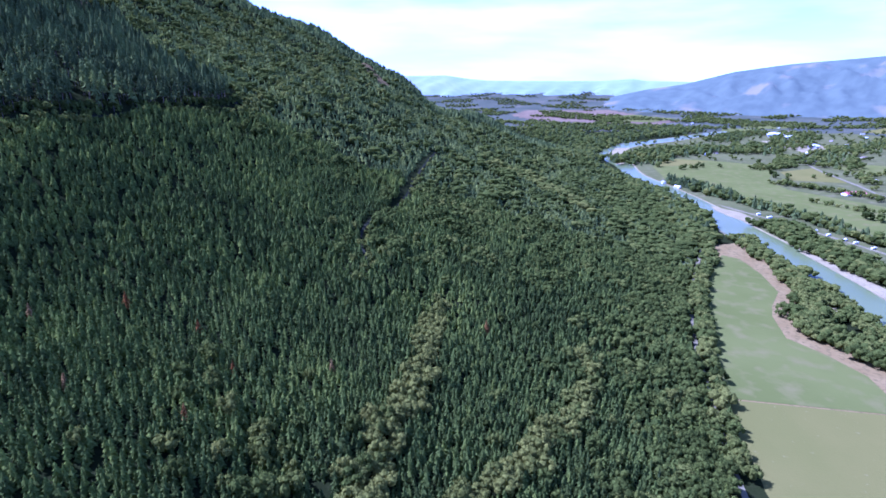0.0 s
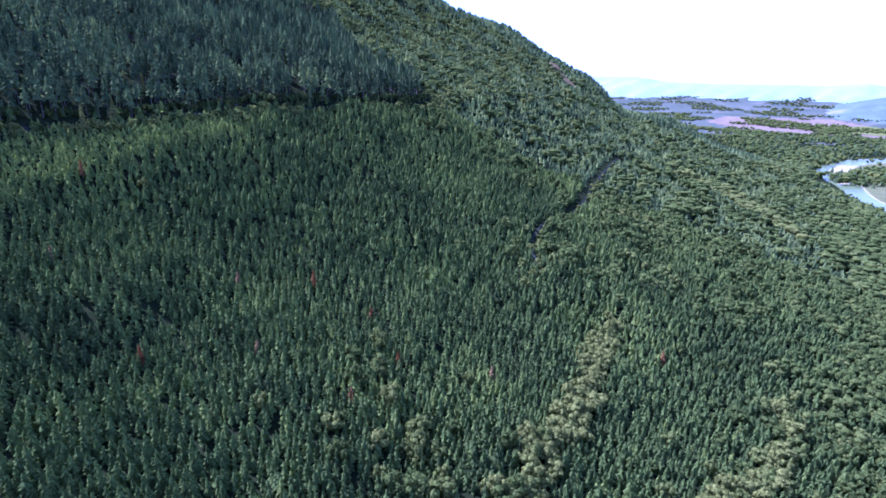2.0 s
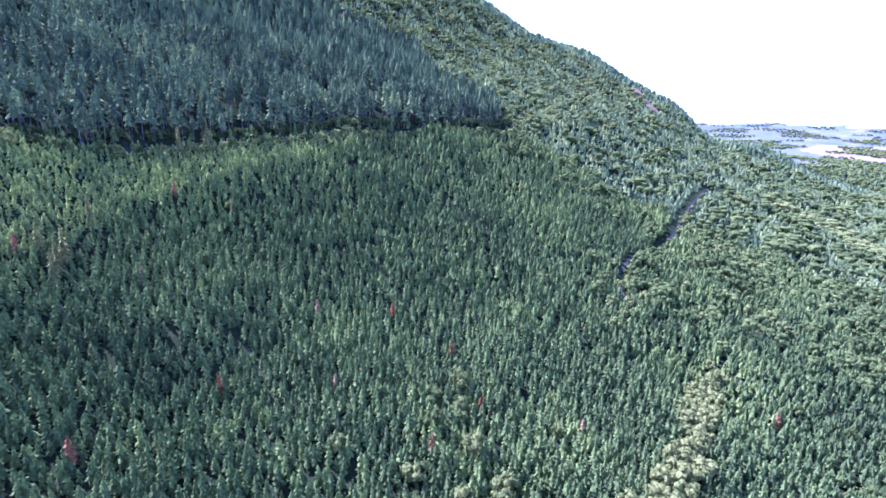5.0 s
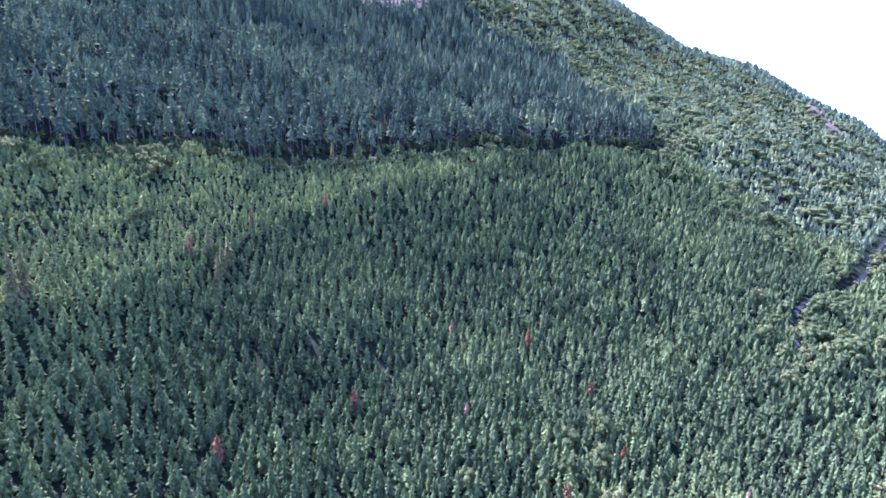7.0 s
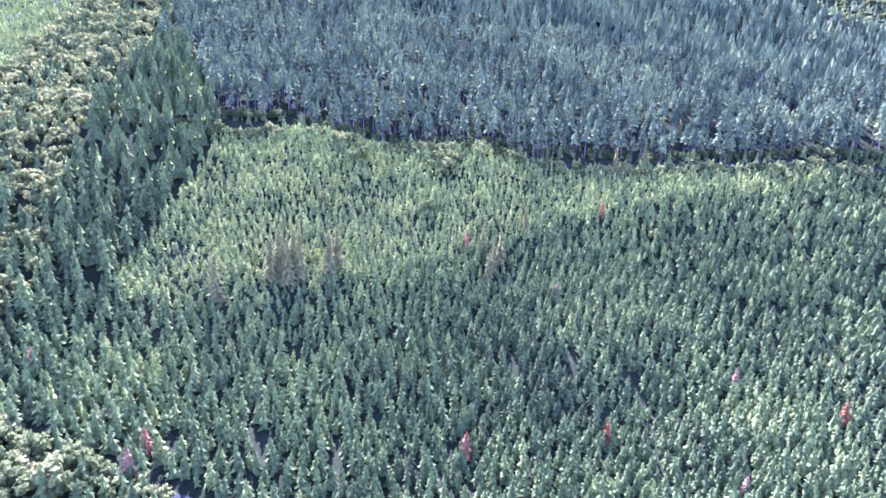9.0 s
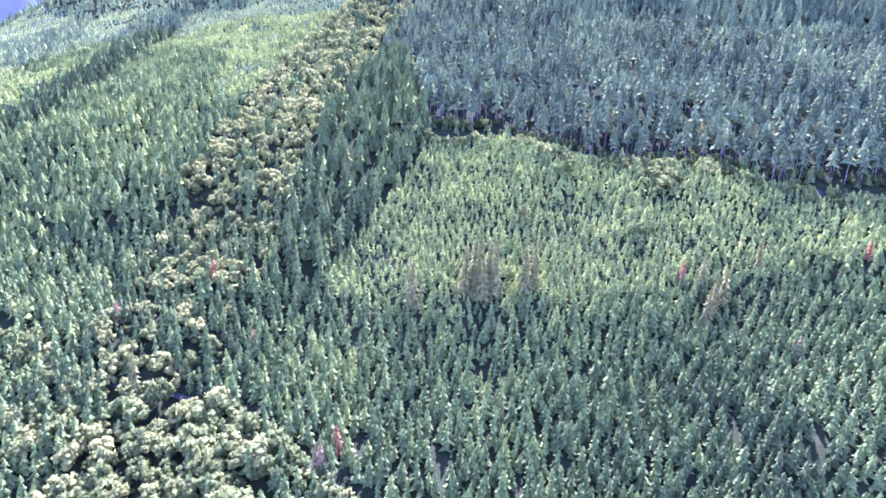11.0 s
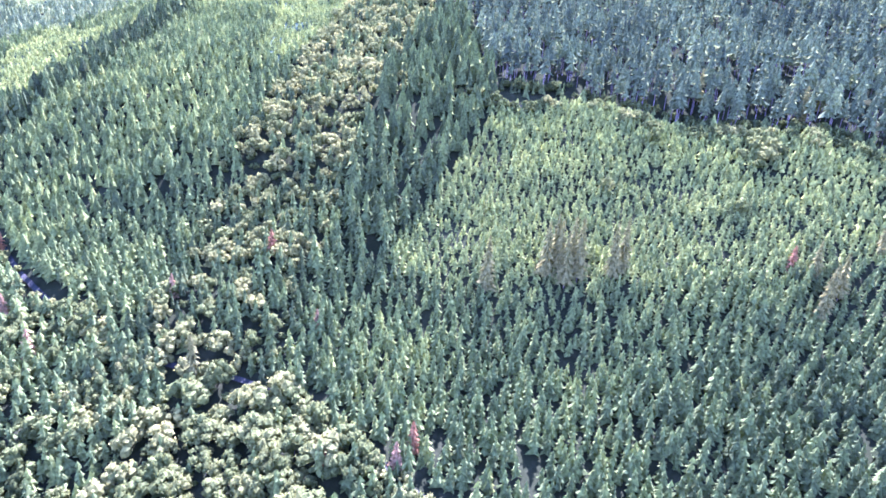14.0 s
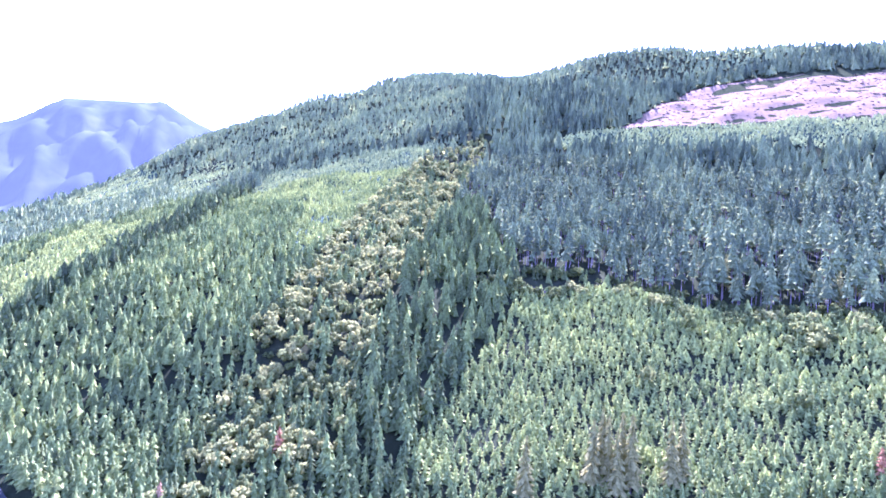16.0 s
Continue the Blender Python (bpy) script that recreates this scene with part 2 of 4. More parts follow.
def ribbon(points, widths, steps=8):
    """Left and right edges along a smooth line."""
    p = np.array(points, float)
    t = np.arange(len(p))
    tt = np.linspace(0, len(p) - 1, (len(p) - 1) * steps + 1)
    # a cubic through the points
    m = np.gradient(p, axis=0)
    k = np.minimum(tt.astype(int), len(p) - 2)
    u = (tt - k)[:, None]
    c = (2 * u**3 - 3 * u**2 + 1) * p[k] + (u**3 - 2 * u**2 + u) * m[k] + (-2 * u**3 + 3 * u**2) * p[k + 1] + (u**3 - u**2) * m[k + 1]
    d = np.gradient(c, axis=0)
    d /= np.linalg.norm(d, axis=1)[:, None]
    side = np.stack([-d[:, 1], d[:, 0]], -1)
    w = np.interp(tt, t, widths)[:, None] / 2
    return c + side * w, c - side * w, c


def strip(name, points, widths, mat, lift=0.3, drape=True, label=""):
    a, b, _ = ribbon(points, widths)
    n = len(a)
    xy = np.concatenate([a, (a + b) / 2, b])
    z = (land(xy[:, 0], xy[:, 1]) if drape else 0 * xy[:, 0]) + lift
    i = np.arange(n - 1)
    faces = np.concatenate([np.stack([i + n + k, i + 1 + n + k, i + 1 + k, i + k], -1) for k in (0, n)])
    me = raw_mesh(name, np.column_stack([xy, z]), faces)
    me.materials.append(mat)
    return tagged(new(name, me), label, "", "", "structure")

# ---- valley floor: fields, river, roads ----
RIVER = [(455, 330), (408, 445), (417, 540), (428, 610), (433, 760), (447, 925), (440, 1100), (432, 1240), (470, 1440), (520, 1690), (640, 1845), (860, 2020), (1040, 2190), (1230, 2330)]
RIVER_W = [66, 62, 58, 58, 58, 50, 58, 66, 66, 84, 74, 66, 60, 60]
outline("ground_valley", [(470, 200), (3200, 200), (3200, 2500), (1300, 2450), (1100, 2210), (700, 1870), (540, 1660), (490, 1450), (455, 1250), (470, 950), (455, 700), (430, 450)], 0.08, VALLEY)
strip("river_bank", RIVER, [w + 9 for w in RIVER_W], GRAVEL, 0.12, False, "pale gravel river bank")
strip("water", RIVER, RIVER_W, WATER, 0.3, False, "milky green river water")
outline("gravel_bar", [(466, 905), (478, 880), (492, 850), (492, 815), (478, 792), (464, 800), (459, 830), (457, 870)], 0.42, GRAVEL)
outline("gravel_bar", [(452, 1390), (475, 1400), (500, 1480), (560, 1650), (608, 1748), (560, 1745), (500, 1620), (468, 1490)], 0.42, GRAVEL)
outline("gravel_bar", [(437, 455), (462, 470), (462, 560), (463, 640), (452, 640), (446, 560)], 0.42, GRAVEL)
outline("water_pond", [(274, 582), (284, 574), (298, 600), (318, 640), (314, 650), (290, 616)], 0.3, WATER)
outline("field_weeds", [(150, 100), (166, 225), (193, 315), (228, 411), (264, 500), (330, 612), (352, 668), (398, 682), (402, 600), (380, 520), (330, 440), (345, 380), (345, 300), (340, 100)], 0.15, WEEDS)
outline("field_green", [(195, 312), (229, 411), (266, 501), (331, 608), (348, 628), (362, 612), (358, 560), (345, 505), (318, 470), (304, 446), (290, 402), (304, 372), (312, 340), (302, 291)], 0.3, GRASS)
outline("field_dry", [(150, 100), (166, 225), (194, 310.5), (302, 289.5), (318, 240), (330, 100)], 0.3, DRY_GRASS)
outline("field_meadow", [(489, 1153), (534, 1356), (633, 1513), (734, 1457), (844, 1356), (790, 1270), (711, 1153), (690, 1050), (760, 900), (850, 800), (900, 500), (640, 560), (606, 695), (600, 822), (558, 1000)], 0.15, GRASS)
outline("field_tan", [(805, 1267), (926, 1328), (860, 1119), (761, 1153)], 0.3, DRY_GRASS)
outline("field_pale", [(540, 1356), (633, 1500), (720, 1450), (650, 1380)], 0.3, DRY_GRASS)
outline("field_east", [(960, 1310), (1066, 1404), (1160, 1340), (1040, 1180)], 0.15, GRASS)
outline("field_far", [(1161, 2273), (1384, 2695), (1606, 2780), (1375, 2380)], 0.15, GRASS)
outline("field_yard", [(1151, 1963), (1320, 1990), (1285, 1871), (1205, 1574), (1098, 1639)], 0.15, GRAVEL)
strip("road_river", [(372, 735), (350, 690), (323, 632), (269, 533), (240, 472), (205, 381), (177, 289), (159, 229), (140, 120), (130, 0)], [3.6] * 10, ROAD, 0.35, True, "pale gravel lane along the foot of the slope")
strip("road_far", [(485, 905), (508, 830), (535, 735), (556, 632), (585, 500)], [6] * 5, ROAD, 0.2, True, "asphalt road beside the river trees")
strip("road_highway", [(1010, 1500), (926, 1328), (860, 1090), (827, 974), (800, 800)], [8] * 5, ROAD, 0.45, True, "asphalt highway across the fields")
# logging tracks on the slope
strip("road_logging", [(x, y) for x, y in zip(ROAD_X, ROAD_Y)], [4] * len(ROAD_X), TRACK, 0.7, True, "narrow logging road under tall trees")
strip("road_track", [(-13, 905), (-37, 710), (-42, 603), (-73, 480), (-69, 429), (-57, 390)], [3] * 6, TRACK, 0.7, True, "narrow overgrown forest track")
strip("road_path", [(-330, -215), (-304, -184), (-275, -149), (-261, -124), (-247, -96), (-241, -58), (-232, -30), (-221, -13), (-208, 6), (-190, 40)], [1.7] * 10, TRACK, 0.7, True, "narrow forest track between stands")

# ---- trees ----
rng = np.random.RandomState(7)


def conifer_shape(r, tiers, spikes, slim, base=0.04, rise=1.4, full=0.75, boughs=0):
    """Unit-high conifer: whorls of spreading, drooping boughs one over the other, with single boughs that stand out of them. Returns points and triangles."""
    co, tri = [], []
    step = (1 - base) / tiers
    for k in range(tiers):
        f = k / tiers
        low = base + (1 - base) * f
        top = min(1.0, low + step * (rise if k < tiers - 1 else 1.0))
        rad = slim * (1 - f) ** full * (0.85 + 0.3 * r.rand()) + 0.01
        c = len(co)
        co.append((0.02 * r.randn() * (1 - f), 0.02 * r.randn() * (1 - f), top))
        turn = r.rand() * 6.283
        for j in range(2 * spikes):
            a = turn + math.pi * j / spikes + 0.2 * r.randn()
            if j % 2 == 0:
                q, z = rad * (0.8 + 0.5 * r.rand()), low + step * (0.7 * r.rand() - 0.4)
            else:
                q, z = rad * (0.4 + 0.2 * r.rand()), low + step * 0.3 * r.rand()
            co.append((q * math.cos(a), q * math.sin(a), z))
        for j in range(2 * spikes):
            tri.append((c, c + 1 + j, c + 1 + (j + 1) % (2 * spikes)))
    turn = r.rand() * 6.283
    for k in range(boughs):
        f = (k + r.rand()) / boughs
        z = base + (0.95 - base) * f
        out = slim * (1 - f) ** full * (0.95 + 0.4 * r.rand()) + 0.02
        a = turn + 2.4 * k + 0.4 * r.randn()
        c, d, half = math.cos(a), math.sin(a), out * (0.26 + 0.14 * r.rand())
        n = len(co)
        co.append((0.1 * out * c, 0.1 * out * d, z + 0.6 * out))
        for q, w, h in ((0.6 * out, half, 0.0), (out, 0, -0.25 * out * r.rand()), (0.6 * out, -half, 0.0)):
            co.append((q * c - w * d, q * d + w * c, z + h))
        tri += [(n, n + 1, n + 2), (n, n + 2, n + 3)]
    return np.array(co), np.array(tri)


def trunk_shape(sides=4, thick=0.012, high=0.5):
    co, tri = [], []
    for z, q in ((-0.06, thick), (high, thick * 0.55)):
        co += [(q * math.cos(6.283 * j / sides), q * math.sin(6.283 * j / sides), z) for j in range(sides)]
    for j in range(sides):
        k = (j + 1) % sides
        tri += [(j, k, sides + k), (j, sides + k, sides + j)]
    return np.array(co), np.array(tri)


def ball(level):
    bm = bmesh.new()
    bmesh.ops.create_icosphere(bm, subdivisions=level, radius=1)
    co = np.array([v.co[:] for v in bm.verts])
    tri = np.array([[v.index for v in f.verts] for f in bm.faces])
    bm.free()
    return co, tri


def broadleaf_shape(r, heads, sprays, size, wide=0.36):
    """Unit-high broad-leaved crown: an uneven dome of many rounded heads round a core, roughened by small bent sprays of leaves."""
    bco, btri = ball(1)
    co, tri, count = [bco * (wide * 0.62, wide * 0.62, 0.27) + (0, 0, 0.46)], [btri], len(bco)
    spots = []
    for k in range(heads):
        up = 1.0 - 1.05 * (k + 0.5) / heads
        flat = math.sqrt(max(0.0, 1 - up * up))
        a = 2.4 * k + 0.5 * r.randn()
        grow = 0.80 + 0.32 * r.rand()
        spot = np.array([wide * flat * math.cos(a) * grow, wide * flat * math.sin(a) * grow, 0.42 + 0.40 * up * grow])
        rad = (0.48 / math.sqrt(heads) + 0.015) * (0.8 + 0.45 * r.rand())
        spots.append((spot, rad))
        away = np.array([flat * math.cos(a), flat * math.sin(a), up + 0.35])
        faces = btri[(bco[btri].mean(1) @ away) > -0.3]
        co.append(bco * (0.72 + 0.40 * r.rand(len(bco), 1)) * (rad, rad, rad * 1.1) + spot)
        tri.append(faces + count)
        count += len(bco)
    for k in range(sprays):
        spot, rad = spots[k % heads]
        d = r.randn(3) + spot * (1.6, 1.6, 0.8)
        d[2] = abs(d[2]) - 0.15
        d /= np.linalg.norm(d)
        mid = spot + d * rad * (0.85 + 0.4 * r.rand())
        face = d + 0.5 * r.randn(3)
        face /= np.linalg.norm(face)
        u = np.cross(face, r.randn(3))
        u /= np.linalg.norm(u)
        v = np.cross(face, u)
        q = size * (0.7 + 0.7 * r.rand())
        co.append(np.array([mid - u * q, mid - v * q * 0.8 - face * q * 0.3, mid + u * q, mid + v * q * 0.8 - face * q * 0.3]))
        tri.append(np.array([(0, 1, 2), (0, 2, 3)]) + count)
        count += 4
    co = np.concatenate(co)
    co[:, 2] = np.clip(co[:, 2], 0.05, 1.08)
    return co, np.concatenate(tri)


def forest(name, shapes, x, y, high, wide, tint, mat, label, sink=0.0, smooth=False):
    """One mesh of many trees: each takes one of the shapes, its height, breadth, turn and tint."""
    if not len(x):
        return None
    z = land(x, y) - sink
    pick = rng.randint(len(shapes), size=len(x))
    turn = rng.rand(len(x)) * 6.283
    allco, alltri, alltint, start = [], [], [], 0
    for k, (co, tri) in enumerate(shapes):
        m = pick == k
        n = int(m.sum())
        if not n:
            continue
        c, s = np.cos(turn[m])[:, None], np.sin(turn[m])[:, None]
        w, h = (high[m] * wide[m])[:, None], high[m][:, None]
        px = (co[None, :, 0] * c - co[None, :, 1] * s) * w + x[m][:, None]
        py = (co[None, :, 0] * s + co[None, :, 1] * c) * w + y[m][:, None]
        pz = co[None, :, 2] * h + z[m][:, None]
        allco.append(np.stack([px, py, pz], -1).reshape(-1, 3))
        alltri.append((tri[None] + (start + len(co) * np.arange(n))[:, None, None]).reshape(-1, 3))
        alltint.append(np.repeat(tint[m], len(co)))
        start += n * len(co)
    me = raw_mesh(name, np.concatenate(allco), np.concatenate(alltri), smooth)
    att = me.attributes.new("tint", "FLOAT", "POINT")
    att.data.foreach_set("value", np.clip(np.concatenate(alltint), 0, 1).astype(np.float32))
    me.materials.append(mat)
    return tagged(new(name, me), label, "trees", "", "stuff")


NEAR = [conifer_shape(rng, 4, 3, 0.25, 0.04, 1.3, 0.75, 13) for _ in range(12)]
MID = [conifer_shape(rng, 2, 4, 0.27, 0.04, 1.5, 0.62, 5) for _ in range(8)]
FAR = [conifer_shape(rng, 2, 3, 0.25, 0.04, 1.5) for _ in range(6)]
TALL = [conifer_shape(rng, 4, 4, 0.15, 0.42, 1.4, 0.75, 6) for _ in range(8)]
TRUNKS = [trunk_shape()]
BROAD = [broadleaf_shape(rng, 9, 74, 0.05) for _ in range(9)]
BROAD_MID = [broadleaf_shape(rng, 5, 14, 0.085) for _ in range(8)]
BROAD_FAR = [broadleaf_shape(rng, 2, 2, 0.14) for _ in range(6)]


def grid(x0, x1, y0, y1, gap, jitter=0.42):
    X, Y = np.meshgrid(np.arange(float(x0), x1, gap), np.arange(y0, y1, gap * 0.9))
    X[1::2] += gap / 2
    X, Y = X.ravel(), Y.ravel()
    return X + gap * jitter * (2 * rng.rand(len(X)) - 1), Y + gap * jitter * (2 * rng.rand(len(Y)) - 1)


def inside(x, y, poly):
    p = np.array(poly, float)
    out = np.zeros(len(x), bool)
    for (ax, ay), (bx, by) in zip(p, np.roll(p, -1, 0)):
        cross = ((ay > y) != (by > y)) & (x < (bx - ax) * (y - ay) / (by - ay + 1e-9) + ax)
        out ^= cross
    return out


def off_line(x, y, points):
    """Distance to a broken line."""
    p = np.array(points, float)
    best = np.full(len(x), 1e9)
    for a, b in zip(p[:-1], p[1:]):
        d = b - a
        t = np.clip(((x - a[0]) * d[0] + (y - a[1]) * d[1]) / (d @ d), 0, 1)
        best = np.minimum(best, np.hypot(x - a[0] - t * d[0], y - a[1] - t * d[1]))
    return best


# stands, in plan
YOUNG = [(-384, 28), (-346, 12), (-314, -6), (-298, -14), (-281, -10), (-277, 22), (-272, 42), (-279, 77), (-284, 113), (-292, 148), (-300, 215), (-296, 300), (-285, 400), (-305, 402), (-346, 212), (-364, 163), (-380, 112), (-394, 66)]
BELT = [(-228, -112), (-250, -100), (-273, -92), (-300, -95), (-330, -98), (-373, -96), (-435, -92), (-520, -88), (-600, -86), (-716, -60), (-790, 8), (-770, 22), (-640, -2), (-545, -14), (-411, -34), (-370, -36), (-340, -38), (-300, -40), (-264, -42), (-242, -45), (-228, -28), (-214, -60)]
TALL_EDGE = [(-420, 26), (-392, 28), (-346, 10), (-314, -8), (-290, -18), (-284, -36), (-340, -38), (-411, -34), (-560, -14), (-560, 6)]
LOWER_WOOD = [(-240, -58), (-232, -31), (-222, -14), (-208, 5), (-190, -20), (-150, -160), (-230, -230), (-262, -126), (-248, -96)]
PALE_SLOPE = [(-562, -219), (-621, -229), (-727, -246), (-713, -187), (-735, -115), (-772, -51), (-678, -66), (-564, -84), (-471, -92), (-427, -100), (-437, -119), (-527, -135), (-572, -185)]
STRIP_1 = [(-759, -386), (-839, -391), (-808, -327), (-761, -299), (-684, -301), (-668, -323)]
STRIP_2 = [(-900, -560), (-860, -470), (-800, -420), (-734, -443), (-700, -469), (-740, -540)]
STRIP_3 = [(-465, -332), (-499, -331), (-598, -360), (-535, -276), (-510, -257), (-457, -249), (-425, -250), (-402, -263), (-380, -300), (-330, -330), (-360, -420)]
CLEARCUT = [(-814, 180), (-838, 206), (-900, 270), (-938, 320), (-950, 420), (-925, 570), (-900, 820), (-800, 820), (-690, 775), (-645, 700), (-655, 600), (-690, 530), (-738, 460), (-785, 337), (-800, 230)]
GREEN_TOP = [(-775, 60), (-805, 123), (-814, 180), (-800, 230), (-785, 337), (-745, 463), (-745, 560), (-715, 560), (-690, 400), (-735, 267), (-752, 180), (-752, 110)]
BRIGHT_NORTH = [(-231, 625), (-268, 690), (-374, 720), (-502, 880), (-593, 800), (-720, 820), (-720, 1330), (-200, 1330), (-130, 1180), (-200, 900), (-215, 700)]
UPPER_CUT = [(-681, 1000), (-655, 1210), (-760, 1230), (-780, 1010)]
BARE_SPUR = [(-225, 1300), (-200, 1340), (-170, 1330), (-125, 1235), (-110, 1200), (-135, 1185), (-170, 1250)]
LANDING = [(-580, 765), (-520, 840), (-516, 862), (-545, 862), (-592, 778)]
CLUMP = [(-254, -88), (-250, -66), (-241, -55), (-239, -44), (-233, -32), (-224, -24), (-205, -17), (-190, -30), (-190, -85), (-217, -80), (-234, -76), (-244, -84)]
DARK_ROWS = ([(-360, -252), (-401, -240), (-431, -228), (-462, -226), (-506, -227), (-560, -234), (-649, -240), (-726, -254)], [(-752, -254), (-744, -168), (-764, -102), (-788, -34), (-820, 12)])
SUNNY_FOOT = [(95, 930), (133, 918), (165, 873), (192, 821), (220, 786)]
RAVINE = [(-4, 358), (-9, 309), (-11, 267), (-23, 220), (-29, 180), (-34, 150), (-38, 110)]
RAVINE_2 = [(98, 330), (95, 300), (88, 279), (50, 223), (24, 190), (0, 160)]
GAP = [(-13, 905), (-37, 710), (-42, 603), (-73, 480), (-69, 429), (-57, 390)]
LOW_PATH = [(-330, -215), (-304, -184), (-275, -149), (-261, -124), (-247, -96), (-241, -58), (-232, -30), (-221, -13), (-208, 6), (-190, 40)]
LANE = [(372, 735), (350, 690), (323, 632), (269, 533), (240, 472), (205, 381), (177, 289), (159, 229), (140, 120), (130, 0)]
FIELD = [(150, 100), (164, 225), (191, 312), (227, 411), (264, 500), (330, 612), (348, 660), (398, 682), (402, 600), (372, 533), (348, 490), (312, 450), (296, 402), (308, 384), (330, 345), (345, 300), (340, 100)]

# seen part of the land, and how finely a tree there is built
EYE = np.array([-50.0, 20.0])


def sector(x, y):
    """Degrees to the left of +y as seen from the middle of the flight, and the distance."""
    return np.degrees(np.arctan2(-(x - EYE[0]), y - EYE[1])), np.hypot(x - EYE[0], y - EYE[1])


sets = {}


def plant(kind, x, y, high, wide, tint):
    sets.setdefault(kind, []).append(np.stack([x, y, high, wide, tint]))


def put_conifers(x, y, high, tint, wide=1.0, tall=False):
    n = len(x)
    a, d = sector(x, y)
    hh = high * (0.66 + 0.6 * rng.rand(n))
    ww = wide * (0.85 + 0.35 * rng.rand(n)) * np.where(d >= 640, np.where(a > 70, 1.15, 1.3), 1.0)
    tt = tint + 0.12 * rng.randn(n) + 0.07 * waves(x, y, 60, 11)
    for name, m in (("near", d < 300), ("mid", (d >= 300) & (d < 640)), ("far", d >= 640)):
        if tall and name != "far":
            name = "tall"
        plant("conifer_" + name, x[m], y[m], hh[m], ww[m], tt[m])
    if tall:
        m = d < 640
        plant("trunk", x[m], y[m], hh[m], np.ones(m.sum()), tt[m])


def put_broad(x, y, high, tint, wide=1.0, thin=1.0):
    some = rng.rand(len(x)) < thin
    tint = tint[some] if np.ndim(tint) else tint
    wide = wide[some] if np.ndim(wide) else wide
    x, y = x[some], y[some]
    n = len(x)
    a, d = sector(x, y)
    hh = high * (0.65 + 0.6 * rng.rand(n))
    ww = wide * (0.85 + 0.4 * rng.rand(n))
    tt = tint + 0.16 * rng.randn(n)
    for name, m in (("near", d < 360), ("mid", (d >= 360) & (d < 660)), ("far", d >= 660)):
        plant("broad_" + name, x[m], y[m], hh[m], ww[m], tt[m])


def patch(name, poly, mat, lift=0.35, gap=5.0):
    """Ground cover draped over part of the slope."""
    p = np.array(poly, float)
    px, py = np.arange(p[:, 0].min(), p[:, 0].max(), gap), np.arange(p[:, 1].min(), p[:, 1].max(), gap)
    X, Y = np.meshgrid(px, py)
    hit = inside(X.ravel(), Y.ravel(), poly).reshape(X.shape)
    i = np.arange(len(px) - 1)[None, :] + len(px) * np.arange(len(py) - 1)[:, None]
    whole = (hit[:-1, :-1].astype(int) + hit[1:, :-1] + hit[:-1, 1:] + hit[1:, 1:]) >= 3
    faces = np.stack([i, i + 1, i + len(px) + 1, i + len(px)], -1)[whole]
    me = raw_mesh(name, np.stack([X, Y, land(X, Y) + lift], -1).reshape(-1, 3), faces)
    me.materials.append(mat)
    return tagged(new(name, me), "", "", "", "structure")


patch("ground_clearcut", CLEARCUT, SLASH)
patch("ground_upper_clearcut", UPPER_CUT, SLASH)
patch("ground_bare_spur", BARE_SPUR, SLASH)
patch("ground_landing", LANDING, SLASH)
patch("field_ploughed", [(393, 3296), (539, 3600), (1072, 3530), (1275, 2897), (1016, 2682), (535, 2948)], PLOUGHED, 0.8, 25)
patch("field_green", [(745, 3060), (1130, 3270), (1290, 3010), (1070, 2830)], GRASS, 1.6, 20)
patch("field_green", [(1390, 2560), (1620, 2720), (1700, 2560), (1480, 2440)], GRASS, 0.8, 20)
patch("field_tan", [(1750, 2300), (2050, 2500), (2150, 2300), (1850, 2150)], DRY_GRASS, 0.8, 20)
for poly in (PALE_SLOPE, STRIP_1, STRIP_2, STRIP_3, GREEN_TOP):
    patch("ground_brush", poly, BRUSH)
NORTH_ROAD = [(-236, 620), (-243, 676), (-245, 801), (-250, 900), (-253, 1025), (-247, 1222)]
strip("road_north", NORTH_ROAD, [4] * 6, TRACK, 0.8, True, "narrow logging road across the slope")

# the mountainside, stand by stand
gx, gy = grid(-1000, 420, -560, 1330, 3.5)
ang, dist = sector(gx, gy)
s = slope(gx, gy)
keep = (rng.rand(len(gx)) < np.where(dist > 640, np.where(ang > 70, 0.36, 0.30), np.where(waves(gx, gy, 17, 71) > 1.05, 0.15, np.where(dist > 300, 0.74, 1.0)))) & (off_line(gx, gy, RIVER) > 46) & (ang > -45) & (ang < 150) & ((dist > 60) | (s < -60)) & (s < 205)
gx, gy, ang, dist, s = (v[keep] for v in (gx, gy, ang, dist, s))
upper = np.interp(gy, ROAD_Y, ROAD_X)
tall_edge = inside(gx, gy, TALL_EDGE)
young, belt, lower = inside(gx, gy, YOUNG), inside(gx, gy, BELT), inside(gx, gy, LOWER_WOOD)
pale, strips, cut = inside(gx, gy, PALE_SLOPE), inside(gx, gy, STRIP_1) | inside(gx, gy, STRIP_2) | inside(gx, gy, STRIP_3), inside(gx, gy, CLEARCUT) | inside(gx, gy, UPPER_CUT) | inside(gx, gy, BARE_SPUR) | inside(gx, gy, LANDING)
green_top, north = inside(gx, gy, GREEN_TOP), inside(gx, gy, BRIGHT_NORTH)
field = inside(gx, gy, FIELD)
clump = inside(gx, gy, CLUMP)
rows = np.minimum(off_line(gx, gy, DARK_ROWS[0]), off_line(gx, gy, DARK_ROWS[1])) < 11
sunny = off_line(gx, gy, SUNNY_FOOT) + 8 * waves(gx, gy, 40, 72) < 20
lane = off_line(gx, gy, LANE)
ravine = np.minimum(off_line(gx, gy, RAVINE), off_line(gx, gy, RAVINE_2) * 1.2) + 3 * waves(gx, gy, 30, 21)
gap = off_line(gx, gy, GAP)
